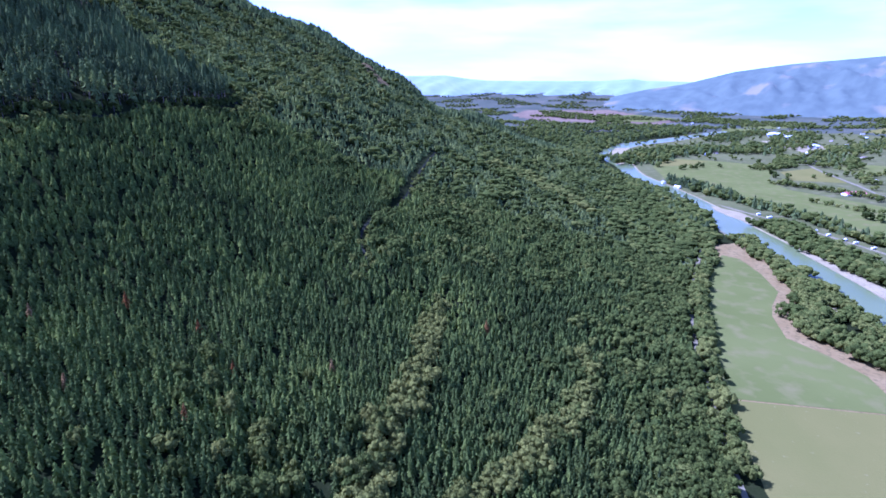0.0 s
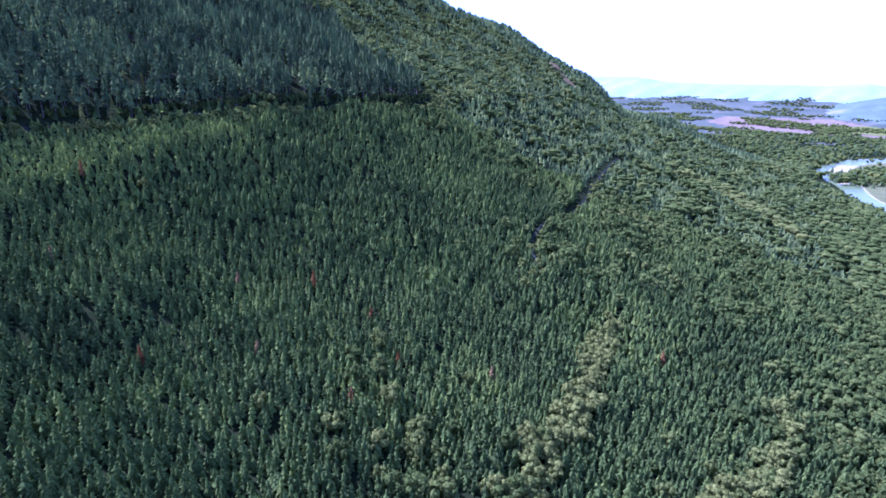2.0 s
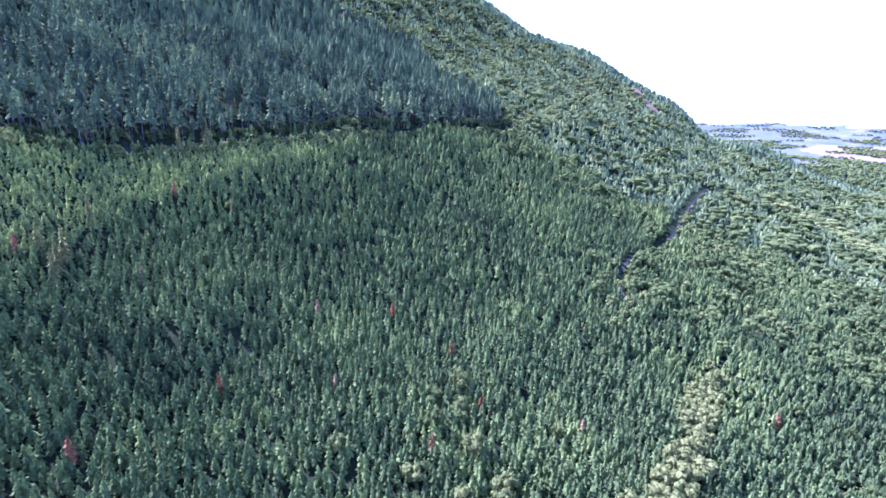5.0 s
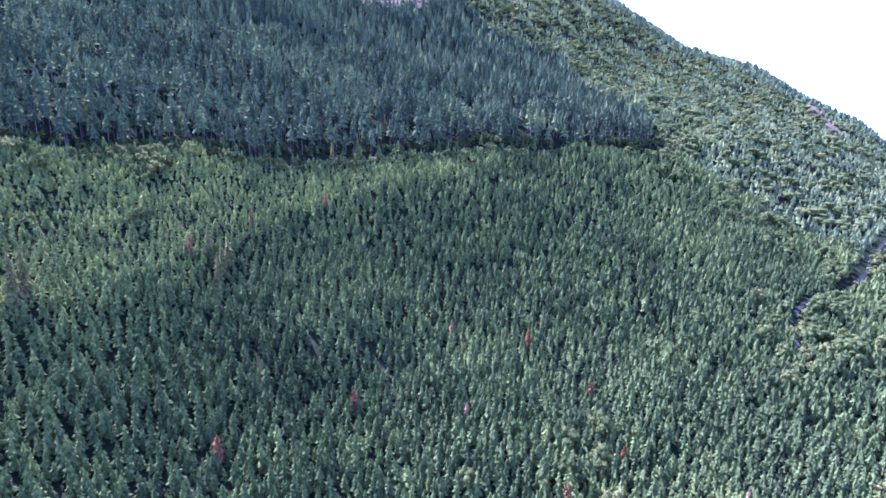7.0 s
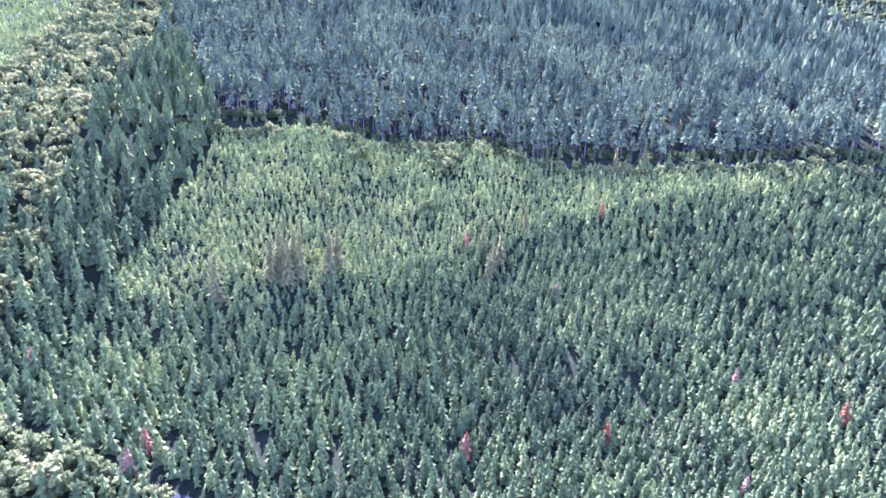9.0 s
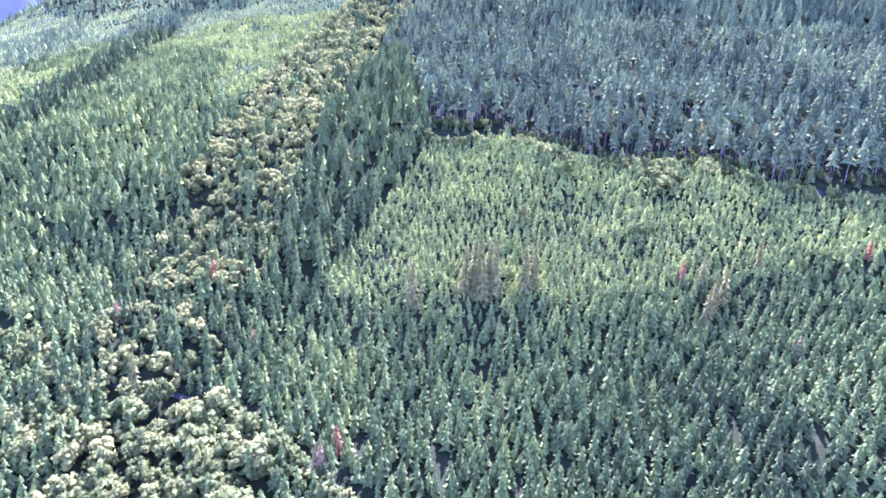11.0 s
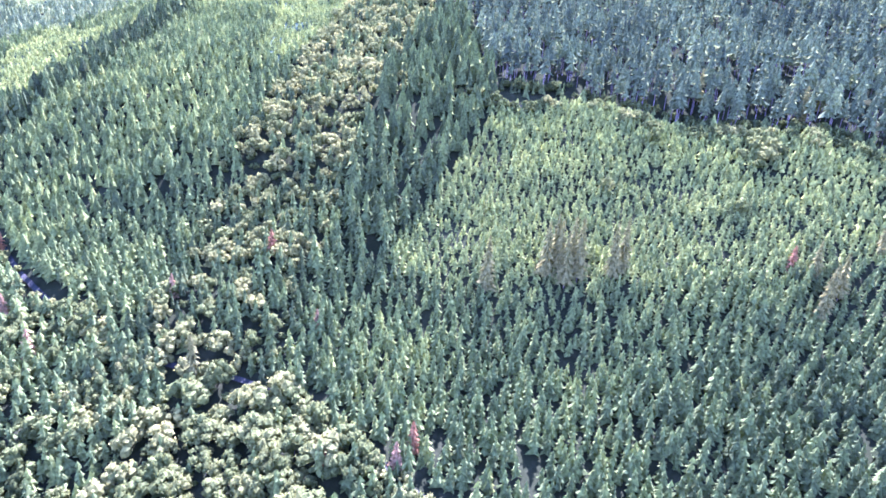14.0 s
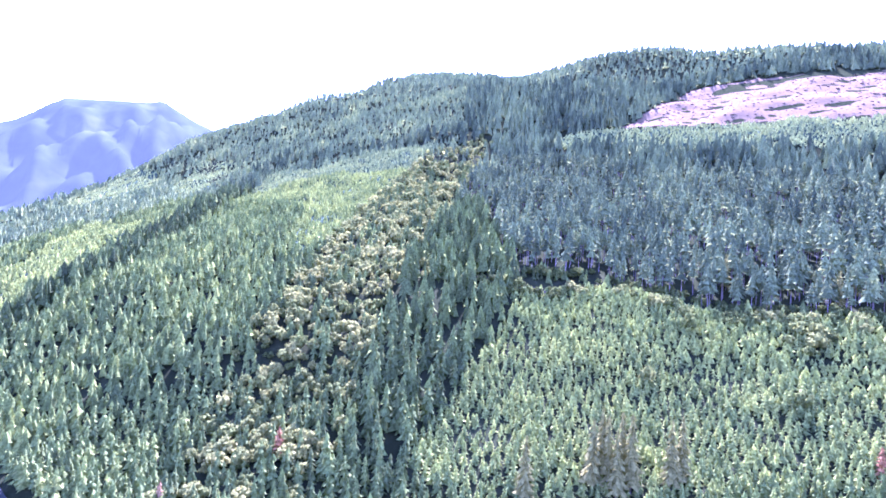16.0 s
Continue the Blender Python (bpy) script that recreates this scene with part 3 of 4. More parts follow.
low_path = off_line(gx, gy, LOW_PATH)
north_road = off_line(gx, gy, NORTH_ROAD)
road = np.abs(gx - upper) / 1.1
road[(gy < -40) | (gy > 740)] = 99
clear = field | cut | (north_road < 10) | (lane < 4.2) | (gap < 4.0 + 3.5 * (gy > 560)) | (low_path < np.where(gx > -228, 2.2, 3.4)) | ((road < 4.5))
special = clump | rows | young | belt | tall_edge | lower | pale | strips | green_top | north | clear
old = ~special & (gx < upper - 6) & (gy > -22)
leftwood = ~special & (gy < -22) & (gx < -240)
rest = ~special & ~old & ~leftwood
# leaf trees mixed into the foot of the slope
mix = np.clip((s - 85) / 60, 0, 0.6) + np.where(s > 30, 0.06 + 0.22 * waves(gx, gy, 70, 31), 0) + (0.20 + 0.2 * waves(gx, gy, 110, 32)) * (gy > 420) * (s > -160)
mix = mix * np.where(gy > 560, 0.55, 0.75) + (0.08 + 0.14 * waves(gx, gy, 60, 39)) * (gy > 560)
leafy = rest & ((rng.rand(len(gx)) < mix) | (ravine < 7) | sunny)
pines = rest & ~leafy
tone = 0.42 + 0.10 * waves(gx, gy, 160, 12) + 0.24 * np.clip((gy - 420) / 350, 0, 1)
put_conifers(gx[pines], gy[pines], 8.3 + 1.0 * waves(gx, gy, 120, 14)[pines], tone[pines])
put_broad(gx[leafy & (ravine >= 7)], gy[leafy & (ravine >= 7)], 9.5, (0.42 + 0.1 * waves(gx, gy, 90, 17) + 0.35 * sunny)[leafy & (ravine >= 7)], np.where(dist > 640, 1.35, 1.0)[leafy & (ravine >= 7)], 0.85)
put_broad(gx[leafy & (ravine < 7)], gy[leafy & (ravine < 7)], 10.5, 0.95, 0.85, 0.6)
thin = old & (rng.rand(len(gx)) < np.where(dist > 640, 0.55, 0.36))
put_conifers(gx[thin], gy[thin], 20.0, 0.26 + 0.12 * waves(gx, gy, 120, 15)[thin], np.where(dist > 640, 0.72, 1.0)[thin], True)
few = leftwood
put_conifers(gx[few], gy[few], 9.0, 0.52 + 0.1 * waves(gx, gy, 90, 16)[few])
few = belt & ~clump & ~rows & ~tall_edge
oak = few & (rng.rand(len(gx)) < 0.50 + 0.26 * (gx < -330) + 0.42 * waves(gx, gy, 26, 33))
put_broad(gx[oak], gy[oak], 6.8, 0.80 + 0.22 * waves(gx, gy, 30, 36)[oak], 0.85, 0.62)
put_conifers(gx[few & ~oak], gy[few & ~oak], 9.0, 0.36, 0.9)
dense = tall_edge & (rng.rand(len(gx)) < 0.46)
put_conifers(gx[dense], gy[dense], 15.0, 0.28, 0.8)
put_broad(gx[clump], gy[clump], 9.0, 0.72 + 0.16 * waves(gx, gy, 26, 73)[clump], 0.9, 0.36)
some = clump & (rng.rand(len(gx)) < 0.12)
put_conifers(gx[some], gy[some], 9.0, 0.5)
some = rows & (rng.rand(len(gx)) < 0.75)
put_conifers(gx[some], gy[some], 15.0, 0.22, 0.85)
lower &= ~clump
# low bushes that close the gaps between the leaf trees
some = (clump | lower | (belt & (gx > -340))) & (rng.rand(len(gx)) < 0.34)
put_broad(gx[some] + 1.4, gy[some] + 1.2, 3.4, 0.34 + 0.2 * waves(gx, gy, 20, 75)[some], 1.1)
oak = lower & (rng.rand(len(gx)) < 0.36 + 0.3 * waves(gx, gy, 35, 34))
put_broad(gx[oak], gy[oak], 7.2, 0.42 + 0.22 * waves(gx, gy, 25, 35)[oak], 0.85, 0.8)
put_conifers(gx[lower & ~oak], gy[lower & ~oak], 9.0, 0.5)
bushy = north & (rng.rand(len(gx)) < 0.30 + 0.35 * waves(gx, gy, 70, 37))
put_broad(gx[bushy], gy[bushy], 6.5, 0.52 + 0.2 * waves(gx, gy, 50, 38)[bushy], 1.5)
north &= ~bushy
put_conifers(gx[north], gy[north], 7.5 + 3 * waves(gx, gy, 80, 18)[north], 0.68 + 0.16 * waves(gx, gy, 60, 19)[north])
# young, pale stands stand closer
yx, yy = grid(-910, -270, -570, 570, 2.75)
for poly, high, tint, chance in ((YOUNG, 5.0, 0.70, 1.0), (PALE_SLOPE, 4.6, 0.74, 0.8), (STRIP_1, 4.0, 0.85, 0.6), (STRIP_2, 4.0, 0.85, 0.5), (STRIP_3, 4.6, 0.8, 0.85), (GREEN_TOP, 4.5, 0.85, 0.7)):
    m = inside(yx, yy, poly) & (rng.rand(len(yx)) < chance)
    put_conifers(yx[m], yy[m], high + 0.8 * waves(yx, yy, 40, 22)[m], tint + 0.08 * waves(yx, yy, 30, 23)[m], 1.3)

# odd leaf trees among the conifers
ox = np.concatenate([-80 + 28 * rng.randn(34), 70 + 30 * rng.randn(30), -40 + 60 * rng.randn(30), -420 + 60 * rng.randn(14)])
oy = np.concatenate([185 + 22 * rng.randn(34), 240 + 40 * rng.randn(30), 420 + 60 * rng.randn(30), 300 + 150 * rng.randn(14)])
put_broad(ox, oy, 10.5, 0.62, 0.75)
put_broad(np.array([-342.0, -346, -339, -344, -350, -347, -308, -304, -372]), np.array([150.0, 154, 146, 158, 148, 142, 411, 415, 92]), 8.5, 0.7, 1.0)
# bushes along the logging road and the tracks
for k, (lx, ly) in enumerate(zip(ROAD_X, ROAD_Y)):
    if k + 1 < len(ROAD_X):
        n = int(abs(ROAD_Y[k + 1] - ly) / 2.1)
        u = rng.rand(n)
        bx = lx + u * (ROAD_X[k + 1] - lx)
        by = ly + u * (ROAD_Y[k + 1] - ly)
        light = np.clip(0.55 + 0.4 * waves(bx, by, 25, 74), 0.1, 1.0)
        put_broad(bx + 4 + 2.6 * rng.randn(n), by, 5.6, light, 1.0)
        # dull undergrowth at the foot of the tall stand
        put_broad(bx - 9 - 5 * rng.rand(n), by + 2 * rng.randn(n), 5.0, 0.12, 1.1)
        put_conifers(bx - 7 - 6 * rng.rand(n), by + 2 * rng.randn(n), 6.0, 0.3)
for track, high, off in ((GAP, 4.0, 3), (LOW_PATH, 4.5, 3), (NORTH_ROAD, 6.0, 10), (NORTH_ROAD, 5.5, 8)):
    p = np.array(track, float)
    u = rng.rand(90) * (len(p) - 1)
    k = u.astype(int)
    q = p[k] + (u - k)[:, None] * (p[k + 1] - p[k])
    put_broad(q[:, 0] + off + 1.5 * rng.randn(90), q[:, 1] + 2 * rng.randn(90), high, 0.75, 1.0)
# stumps and slash on the clearcut
cx, cy = grid(-960, -740, 170, 830, 8)
m = inside(cx, cy, CLEARCUT)
plant("slash", cx[m], cy[m], 0.4 + 0.8 * rng.rand(m.sum()), 1 + 2.0 * rng.rand(m.sum()), rng.rand(m.sum()))
# woods on the high ground behind
hx, hy = grid(-1700, -700, -1000, 1600, 11)
m = (hx < -1000) | (hy < -560) | (hy > 1330)
a, d = sector(hx, hy)
m &= (a > 10) & (a < 138) & (d < 1600)
put_conifers(hx[m], hy[m], 13.0, 0.42 + 0.12 * waves(hx, hy, 200, 25)[m], 1.0)
hx, hy = grid(-700, 330, 1330, 1700, 10)
m = slope(hx, hy) < 110
put_conifers(hx[m], hy[m], 13.0, 0.45 + 0.12 * waves(hx, hy, 200, 25)[m], 1.3)

LABELS = {
    "conifer_near": ("conifer_forest", NEAR, NEEDLES, "dense plantation of dark green pointed conifers"),
    "conifer_mid": ("conifer_forest", MID, NEEDLES, "dense plantation of dark green pointed conifers"),
    "conifer_far": ("conifer_forest", FAR, OLD_NEEDLES, "distant dark green conifer forest on the mountainside"),
    "conifer_tall": ("old_forest", TALL, OLD_NEEDLES, "tall dark conifers with bare lower trunks"),
    "trunk": ("forest_trunks", TRUNKS, BARK, "bare grey-brown trunks of tall conifers"),
    "slash": ("logging_debris", [ball(1)], SLASH, "brown stumps and slash heaps on a clearcut"),
    "broad_near": ("broadleaf_wood", BROAD, LEAVES, "pale green rounded leaf trees along a gully"),
    "broad_mid": ("broadleaf_wood", BROAD_MID, LEAVES, "green rounded leaf trees at the foot of the slope"),
    "broad_far": ("broadleaf_wood", BROAD_FAR, LEAVES, "distant leaf trees along the river"),
}
# riverside and valley trees
def belt_trees(points, width, gap, high, tint, conifer=0.0):
    p = np.array(points, float)
    x, y = grid(p[:, 0].min() - width, p[:, 0].max() + width, p[:, 1].min() - width, p[:, 1].max() + width, gap)
    m = off_line(x, y, points) + 0.25 * width * waves(x, y, 45, 41) < width / 2
    x, y = x[m], y[m]
    c = rng.rand(len(x)) < conifer
    # tint raised here: lighter leaves stand in for haze over the valley
    put_broad(x[~c], y[~c], high, tint + 0.32, 1.1)
    put_conifers(x[c], y[c], high * 1.25, tint + 0.12, 1.1)


belt_trees([(345, 300), (336, 372), (325, 408), (328, 440)], 34, 7, 11, 0.22)
belt_trees([(338, 430), (366, 495), (388, 560), (400, 620), (400, 690)], 26, 6, 9, 0.35)
belt_trees([(188, 312), (224, 411), (261, 502), (326, 612), (345, 668)], 8, 6.5, 11, 0.33)
belt_trees([(160, 226), (188, 310)], 8, 6.5, 11, 0.4)
belt_trees([(365, 740), (395, 860), (405, 960), (395, 1060), (385, 1180), (370, 1260)], 46, 8, 13, 0.25, 0.3)
belt_trees([(318, 1330), (345, 1400), (372, 1480), (400, 1580), (425, 1660)], 84, 8, 12, 0.25, 0.3)
belt_trees([(345, 690), (366, 735), (385, 790)], 34, 6.5, 11, 0.25)
belt_trees([(356, 300), (364, 380), (376, 440), (392, 510)], 24, 6.5, 9, 0.3)
belt_trees([(480, 440), (483, 560), (487, 690), (490, 760)], 46, 7.5, 11, 0.2)
belt_trees([(512, 1000), (537, 903), (568, 786), (575, 656), (600, 540)], 20, 8, 13, 0.2, 0.5)
belt_trees([(492, 1110), (510, 1040), (534, 974)], 34, 8, 15, 0.12, 0.8)
belt_trees([(515, 1440), (610, 1560), (720, 1640), (850, 1680), (950, 1640)], 130, 15, 15, 0.2, 0.3)
belt_trees([(700, 1120), (720, 1087), (760, 1010), (800, 960)], 22, 11, 10, 0.3)
belt_trees([(660, 926), (690, 880), (740, 800)], 18, 11, 8, 0.3)
belt_trees([(780, 1300), (870, 1350), (960, 1500)], 40, 13, 12, 0.25)
belt_trees([(900, 1100), (964, 1226), (1020, 1190)], 30, 13, 10, 0.3)
belt_trees([(424, 1710), (520, 1900), (640, 2050), (840, 2200), (1010, 2330)], 150, 17, 16, 0.18, 0.4)
belt_trees([(445, 2000), (445, 2437), (700, 2450), (1000, 2480)], 210, 22, 16, 0.2, 0.3)
belt_trees([(1000, 1750), (1150, 1800), (1300, 2000), (1450, 2200)], 120, 20, 14, 0.25, 0.2)
belt_trees([(1000, 1950), (1130, 2120), (1330, 2250)], 90, 18, 14, 0.2, 0.3)
belt_trees([(1000, 1350), (1130, 1560), (1330, 1700), (1600, 1900)], 100, 20, 14, 0.25, 0.2)
belt_trees([(1150, 1250), (1300, 1400), (1600, 1700)], 90, 20, 14, 0.25, 0.2)
for px, py in ((593, 1310), (619, 1310), (645, 1346), (767, 1226), (672, 804), (740, 1180), (700, 1330)):
    k = rng.randint(2, 5)
    put_broad(px + 6 * rng.randn(k), py + 6 * rng.randn(k), 11, 0.25)
vx, vy = 620 + 1500 * rng.rand(620), 750 + 1900 * rng.rand(620)
m = ~inside(vx, vy, [(489, 1153), (534, 1356), (633, 1513), (734, 1457), (844, 1356), (711, 1153), (760, 900), (850, 800), (640, 560), (558, 1000)])
put_broad(vx[m], vy[m], 10, 0.45, 1.2)
# scattered woods of the plain, thinning out with distance
fx, fy = grid(-300, 3000, 2450, 4500, 24)
m = (waves(fx, fy, 500, 51) + 0.8 * waves(fx / 2.5, fy, 170, 52) > 0.12) & (np.hypot(fx, fy) < 4700) & (ground(fx, fy) < 2)
shrink = np.clip(1.6 - np.hypot(fx, fy) / 4700, 0.35, 1)
put_broad(fx[m], fy[m], 13 * shrink[m], 0.5, 1.6)

# the 300 conifers and 120 leaf trees that the flight passes nearest stand singly
nearest = np.concatenate(sets["conifer_near"], 1)
order = np.argsort(np.hypot(nearest[0] + 150, nearest[1] - 110))
single_conifers, nearest = nearest[:, order[:300]], nearest[:, order[300:]]
sets["conifer_near"] = [nearest]
nearest = np.concatenate(sets["broad_near"], 1)
order = np.argsort(np.hypot(nearest[0] + 200, nearest[1] + 50))
single_broad, nearest = nearest[:, order[:120]], nearest[:, order[120:]]
sets["broad_near"] = [nearest]

for kind, rows in sets.items():
    x, y, high, wide, tint = np.concatenate(rows, 1)
    name, shapes, mat, label = LABELS[kind]
    forest(name, shapes, x, y, high, wide, tint, mat, label, 0.2)


def part(name, me, parent, label=""):
    ob = new(name, me)
    ob.parent = parent
    return tagged(ob, label)


def shaped(name, shape, mat, tint):
    me = raw_mesh(name, shape[0], shape[1], False)
    att = me.attributes.new("tint", "FLOAT", "POINT")
    att.data.foreach_set("value", np.full(len(shape[0]), tint, np.float32))
    me.materials.append(mat)
    return me


def tree_kind(name, crown, crown_mat, tint, label, category, group, high=0.6):
    root = tagged(new(name), label, category, group)
    part("trunk", shaped("trunk", trunk_shape(6, 0.014, high), BARK, 0.5), root)
    part("crown", shaped("crown", crown, crown_mat, tint), root)
    return root


def stand_at(x, y, high, wide):
    m = pose(float(x), float(y), float(ground(x, y)) - 0.2, 0, 0, float(rng.rand() * 360))
    return m @ Matrix.Diagonal((high * wide, high * wide, high, 1))


def place(kinds, rows):
    """Sets single trees: the first of each kind is the original, the others copies."""
    used = set()
    for x, y, high, wide, tint in rows:
        k = int(rng.randint(len(kinds)))
        m = stand_at(x, y, high, wide)
        if k in used:
            copy = copy_thing(kinds[k], m)
            copy.matrix_basis = m
        else:
            used.add(k)
            kinds[k].matrix_basis = m


fir_kinds = [tree_kind("conifer", conifer_shape(rng, 6, 5, 0.25, 0.04, 1.3, 0.75, 26), NEEDLES, 0.30 + 0.04 * k, "dark green pointed conifer in a dense plantation", "conifer", "plantation conifers") for k in range(6)]
place(fir_kinds, single_conifers.T)
leaf_kinds = [tree_kind("leaf_tree", broadleaf_shape(rng, 14, 230, 0.04), LEAVES, 0.5 + 0.06 * k, "pale green rounded leaf tree beside the track", "tree", "leaf trees in the gully", 0.45) for k in range(5)]
place(leaf_kinds, single_broad.T)

# dead, rust-red conifers among the green ones
red_kinds = [tree_kind("dead_conifer", conifer_shape(rng, 8, 6, 0.2, 0.04, 1.2, 0.75, 20), DEAD, 0.3 + 0.3 * k, "dead conifer with rust-red needles", "dead tree", "dead conifers") for k in range(3)]
RED = [(-191, 157), (-199, 230), (-172, 262), (-158, 190), (-133, 258), (-199, 103), (-105, 231), (-260, -35), (-212, -20), (-220, 3), (-245, -128), (-214, -1), (-302, -183), (-292, 142), (-262, -150), (-268, -90), (-288, -60), (-300, 230), (-110, 190), (-258, 175), (-60, 250), (30, 330)]
place(red_kinds, [(x, y, 9 + 3 * rng.rand(), 1.1, 0.5) for x, y in RED])

# a few old firs left standing in the young stand, greyish
VETERAN = foliage("lichen_needles", (0.080, 0.080, 0.016), (0.130, 0.128, 0.023), (0.17, 0.16, 0.03), 0.4)
old_kinds = [tree_kind("old_fir", conifer_shape(rng, 10, 6, 0.2, 0.1, 1.2, 0.75, 30), VETERAN, 0.5, "tall grey-green old fir above the young stand", "conifer", "old firs") for k in range(2)]
OLD = [(-283, 46), (-284, 51), (-286, 56), (-282, 58), (-288, 50), (-280, 53), (-283, 71), (-285, 75), (-279, 24), (-276, 147), (-281, 152), (-284, 157), (-290, 150), (-330, 260), (-333, 285), (-300, 180), (-357, 319), (-353, 331), (-399, 138), (-377, 182), (-387, 196), (-240, -70)]
place(old_kinds, [(x, y, (22 if -40 < y < 100 else 16) + 4 * rng.rand(), 0.75, 0.5) for x, y in OLD])

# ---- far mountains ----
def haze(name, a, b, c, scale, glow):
    """Distant woods: the haze of much air is painted in as pale blue, with a faint glow."""
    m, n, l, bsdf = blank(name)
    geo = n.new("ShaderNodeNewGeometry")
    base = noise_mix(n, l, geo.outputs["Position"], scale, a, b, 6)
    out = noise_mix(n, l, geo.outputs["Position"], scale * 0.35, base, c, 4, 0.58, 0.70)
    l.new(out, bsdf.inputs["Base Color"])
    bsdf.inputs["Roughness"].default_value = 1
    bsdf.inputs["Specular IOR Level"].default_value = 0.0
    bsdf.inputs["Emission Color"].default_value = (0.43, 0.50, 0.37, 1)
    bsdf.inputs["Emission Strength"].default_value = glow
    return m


def ridge(name, mat, r0, depth, azs, els, seed, label):
    """A range far off: crest heights by bearing, falling away to both sides, with ribs and gullies."""
    a = np.radians(np.linspace(azs[0], azs[-1], 260))
    crest = r0 * np.tan(np.radians(np.interp(np.degrees(a), azs, els))) + 205
    q = np.linspace(-1, 0.6, 56)
    A, Q = np.meshgrid(a, q)
    C = np.meshgrid(crest, q)[0]
    R = r0 + Q * depth
    X, Y = -R * np.sin(A), R * np.cos(A)
    rib = 0.7 * waves(X, Y, 420, seed) + 0.6 * waves(X, Y, 170, seed + 1) + 0.3 * waves(X, Y, 60, seed + 2)
    Z = C * (1 - np.abs(Q) ** 1.3) + rib * 0.085 * C * np.sin(np.clip(np.abs(Q), 0, 1) * 3.14) - 4
    i = np.arange(259)[None, :] + 260 * np.arange(55)[:, None]
    faces = np.stack([i, i + 1, i + 261, i + 260], -1).reshape(-1, 4)[:, ::-1]
    me = raw_mesh(name, np.stack([X, Y, Z], -1).reshape(-1, 3), faces)
    me.materials.append(mat)
    return tagged(new(name, me), label, "", "", "structure")


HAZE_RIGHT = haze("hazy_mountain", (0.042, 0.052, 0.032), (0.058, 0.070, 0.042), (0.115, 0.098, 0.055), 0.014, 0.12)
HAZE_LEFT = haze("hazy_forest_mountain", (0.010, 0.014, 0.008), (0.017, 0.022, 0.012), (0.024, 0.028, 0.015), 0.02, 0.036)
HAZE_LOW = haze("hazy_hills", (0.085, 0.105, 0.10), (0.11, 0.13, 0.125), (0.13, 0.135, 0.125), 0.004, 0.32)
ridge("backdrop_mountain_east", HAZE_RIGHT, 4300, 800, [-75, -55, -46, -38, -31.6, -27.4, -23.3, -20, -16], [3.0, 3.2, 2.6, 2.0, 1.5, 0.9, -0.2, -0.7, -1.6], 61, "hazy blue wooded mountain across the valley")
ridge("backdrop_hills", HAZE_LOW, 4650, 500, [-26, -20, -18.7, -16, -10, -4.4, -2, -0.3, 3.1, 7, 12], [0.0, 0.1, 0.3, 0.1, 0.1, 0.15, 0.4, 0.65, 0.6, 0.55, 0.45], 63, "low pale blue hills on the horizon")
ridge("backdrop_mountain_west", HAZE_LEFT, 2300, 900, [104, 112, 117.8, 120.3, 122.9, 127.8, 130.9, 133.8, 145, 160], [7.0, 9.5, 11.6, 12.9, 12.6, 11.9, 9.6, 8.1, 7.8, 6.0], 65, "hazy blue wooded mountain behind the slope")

# ---- houses, barns and caravans in the valley ----
def painted(name, colour, rough=0.7):
    return plain(name, colour, rough, 0.12, 0.3)


SIDING = [painted("siding_white", (0.72, 0.71, 0.68)), painted("siding_grey", (0.42, 0.43, 0.43)), painted("siding_tan", (0.50, 0.42, 0.33))]
ROOFING = [painted("roof_grey", (0.22, 0.22, 0.23)), painted("roof_brown", (0.20, 0.14, 0.11)), painted("roof_metal", (0.60, 0.61, 0.62), 0.45), painted("roof_red", (0.36, 0.10, 0.07))]
GLASS = plain("window_glass", (0.05, 0.06, 0.07), 0.15, 0.1, 1)


def solid(name, co, faces, mat, parent):
    me = bpy.data.meshes.new(name)
    me.from_pydata(co, [], faces)
    me.materials.append(mat)
    ob = new(name, me)
    ob.parent = parent
    return ob


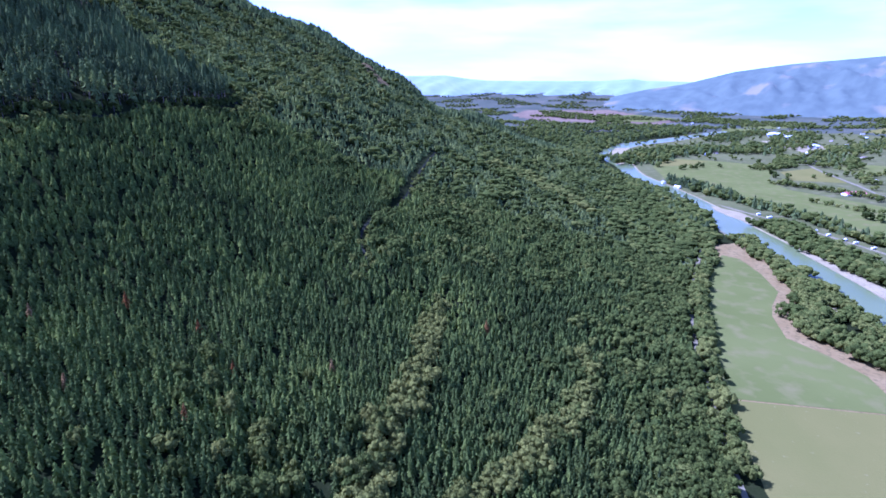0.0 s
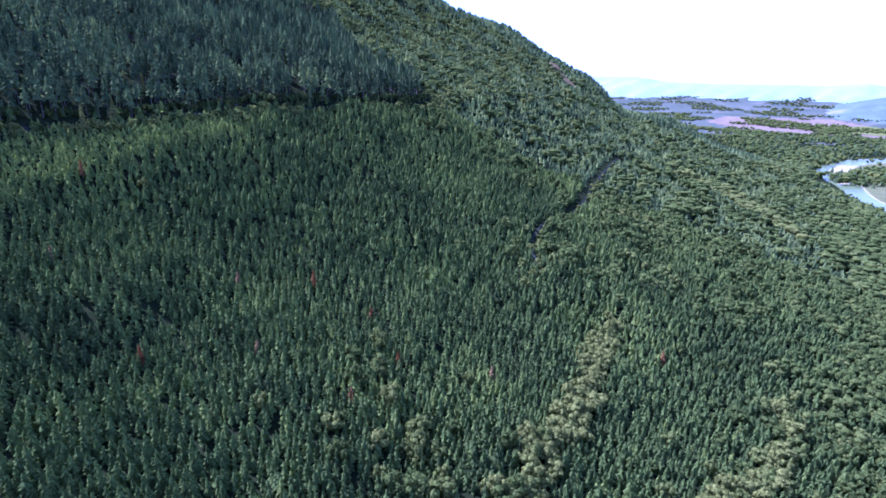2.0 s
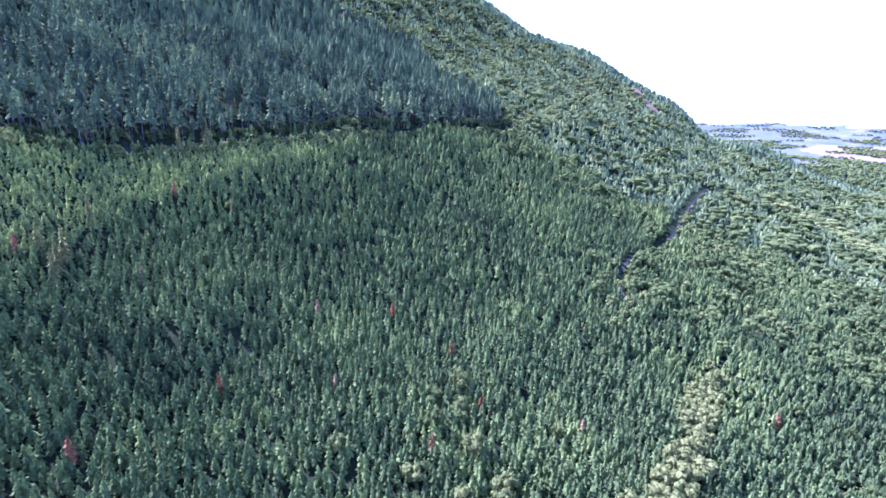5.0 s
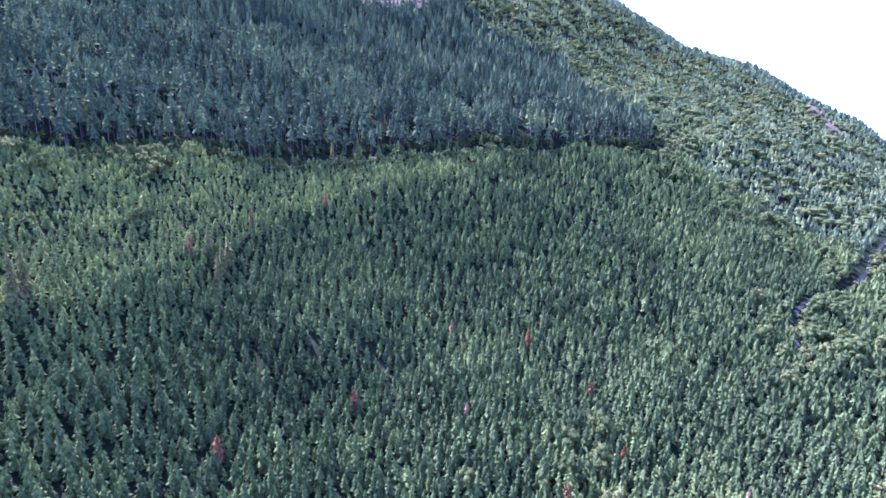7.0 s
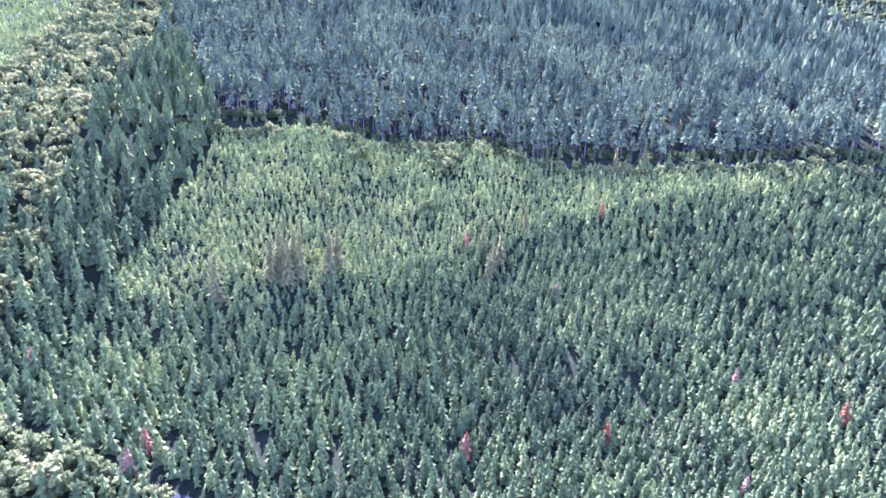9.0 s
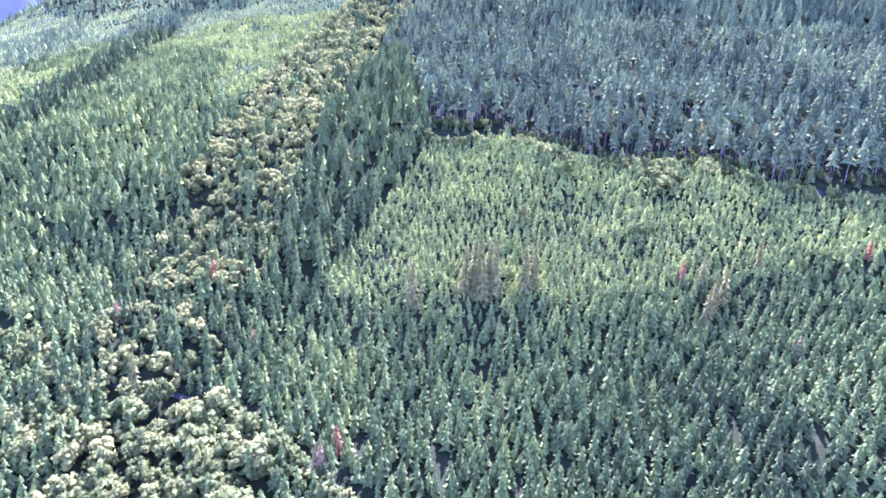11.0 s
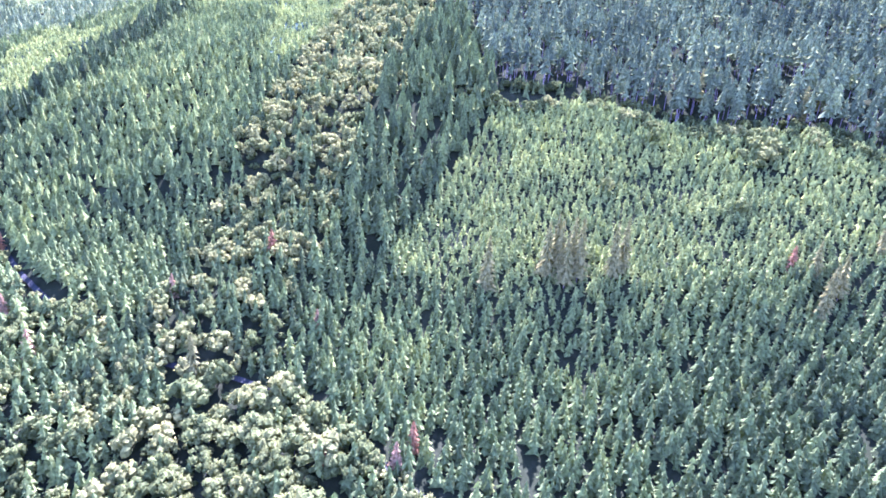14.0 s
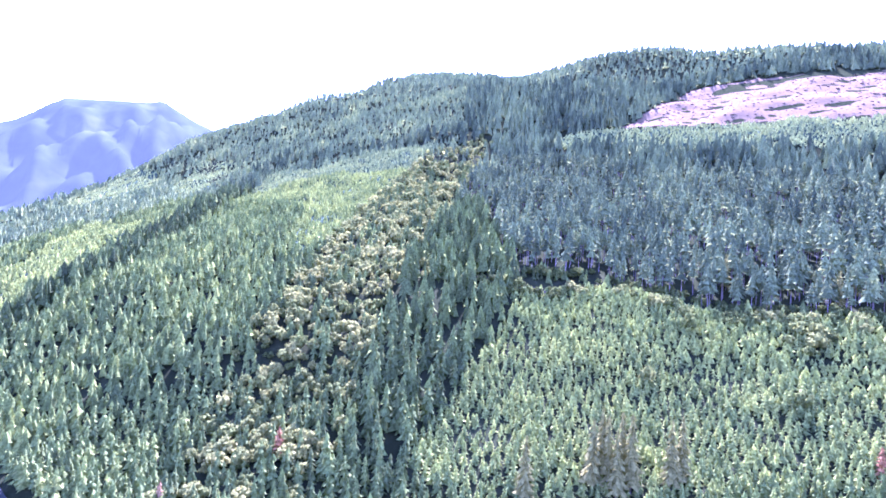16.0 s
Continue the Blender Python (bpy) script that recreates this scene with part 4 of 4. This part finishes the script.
def house(x, y, turn, long, deep, eaves, rise, wall, roof, name="house", label="white timber house with a pitched roof", category="house", group=""):
    """A gabled building: wall, roof with overhang and thickness, a door and windows on the long sides."""
    root = tagged(new(name), label, category, group)
    a, b, e, r = long / 2, deep / 2, eaves, eaves + rise
    solid("wall", [(-a, -b, -0.3), (a, -b, -0.3), (a, b, -0.3), (-a, b, -0.3), (-a, -b, e), (a, -b, e), (a, b, e), (-a, b, e), (-a, 0, r), (a, 0, r)],
          [(0, 1, 5, 4), (2, 3, 7, 6), (1, 2, 6, 9, 5), (3, 0, 4, 8, 7)], wall, root)
    o = 0.08 * deep
    k = rise / b
    lo = e - k * o
    top = [(-a - o, -b - o, lo), (a + o, -b - o, lo), (a + o, 0, r), (-a - o, 0, r), (-a - o, b + o, lo), (a + o, b + o, lo)]
    co = [(p[0], p[1], p[2] + 0.05) for p in top] + [(p[0], p[1], p[2] + 0.3) for p in top]
    solid("roof", co, [(6, 7, 8, 9), (9, 8, 11, 10), (1, 0, 3, 2), (2, 3, 4, 5), (0, 1, 7, 6), (5, 4, 10, 11), (1, 2, 8, 7), (2, 5, 11, 8), (3, 0, 6, 9), (4, 3, 9, 10)], roof, root)
    n = max(2, int(long / 5))
    for side in (-1, 1):
        for j in range(n):
            px = -a + long * (j + 0.5) / n
            q = side * (b + 0.03)
            if j == 0:
                box = (px - 0.5, px + 0.5, 0.0, 2.1)
            else:
                box = (px - 0.7, px + 0.7, 0.9, 2.1)
            face = (0, 1, 2, 3) if side < 0 else (3, 2, 1, 0)
            solid("door" if j == 0 else "window", [(box[0], q, box[2]), (box[1], q, box[2]), (box[1], q, box[3]), (box[0], q, box[3]), (box[0], q - side * 0.06, box[2]), (box[1], q - side * 0.06, box[2]), (box[1], q - side * 0.06, box[3]), (box[0], q - side * 0.06, box[3])],
                  [face, (0, 4, 5, 1), (1, 5, 6, 2), (2, 6, 7, 3), (3, 7, 4, 0)], ROOFING[1] if j == 0 else GLASS, root)
    root.matrix_basis = pose(x, y, float(land(x, y)) + 0.2, 0, 0, turn)
    return root


HOUSES = [(1010, 2620), (1090, 2700), (1180, 2640), (1260, 2760), (1350, 2840), (1450, 2650), (1540, 2500), (1620, 2600), (1500, 2350), (1700, 2200), (1600, 2050), (900, 2650), (469, 1119), (476, 1066), (492, 1140), (503, 1165), (640, 1540), (680, 1585), (730, 1600), (773, 1574), (820, 1610), (860, 1655), (890, 1639), (930, 1660), (800, 1690), (700, 1660),
          (990, 1420), (1040, 1500), (1090, 1600), (1180, 1500), (1240, 1620), (930, 1130), (890, 1010), (1050, 1720), (1350, 1800), (1400, 1950)]
for k, (x, y) in enumerate(HOUSES):
    w, r = k % 3, (k * 5) % 3
    house(x, y, 37 * k % 180, 11 + (k * 7) % 5, 8, 2.8, 2.4, SIDING[w], ROOFING[r], "house", ("white", "grey", "tan")[w] + " timber house with a pitched roof among trees", "house", "valley houses")
house(783, 998, 10, 42, 14, 3.5, 3.0, SIDING[0], ROOFING[3], "barn", "long low barn with a red roof in pasture", "barn")
house(1315, 2150, 60, 90, 50, 8, 3, SIDING[0], ROOFING[2], "warehouse", "large white metal warehouse in a gravel yard", "warehouse", "warehouses")
house(1300, 2030, 60, 70, 40, 8, 3, SIDING[0], ROOFING[2], "warehouse", "large white metal warehouse in a gravel yard", "warehouse", "warehouses")
house(1210, 1760, 50, 50, 25, 6, 3, SIDING[1], ROOFING[2], "warehouse", "grey metal shed beside a gravel yard", "warehouse", "warehouses")
house(1075, 1210, 20, 30, 14, 4, 3, SIDING[0], ROOFING[2], "barn", "white metal barn at the edge of a field", "barn")


def caravan(x, y, turn):
    root = tagged(new("caravan"), "white caravan parked beside the riverside road", "caravan", "parked caravans")
    bm = bmesh.new()
    bmesh.ops.create_cube(bm, size=1, matrix=Matrix.Translation((0, 0, 1.75)) @ Matrix.Diagonal((7.5, 2.5, 2.4, 1)))
    bmesh.ops.bevel(bm, geom=bm.edges[:], offset=0.25, segments=2, affect="EDGES")
    me = bpy.data.meshes.new("body")
    bm.to_mesh(me)
    bm.free()
    me.materials.append(SIDING[0])
    part("body", me, root)
    for side in (-1, 1):
        bm = bmesh.new()
        bmesh.ops.create_cone(bm, cap_ends=True, segments=12, radius1=0.4, radius2=0.4, depth=0.25, matrix=Matrix.Translation((0, side * 1.15, 0.4)) @ Matrix.Rotation(math.pi / 2, 4, "X"))
        me = bpy.data.meshes.new("wheel")
        bm.to_mesh(me)
        bm.free()
        me.materials.append(GLASS)
        part("wheel", me, root)
    root.matrix_basis = pose(x, y, 0.02, 0, 0, turn)
    return root


first = caravan(512, 838, 20)
for k in range(9):
    copy_thing(first, pose(516 + 4.9 * k + 2 * rng.rand(), 815 - 21 * k + 9 * rng.rand(), 0.02, 0, 0, 30 * rng.rand()))
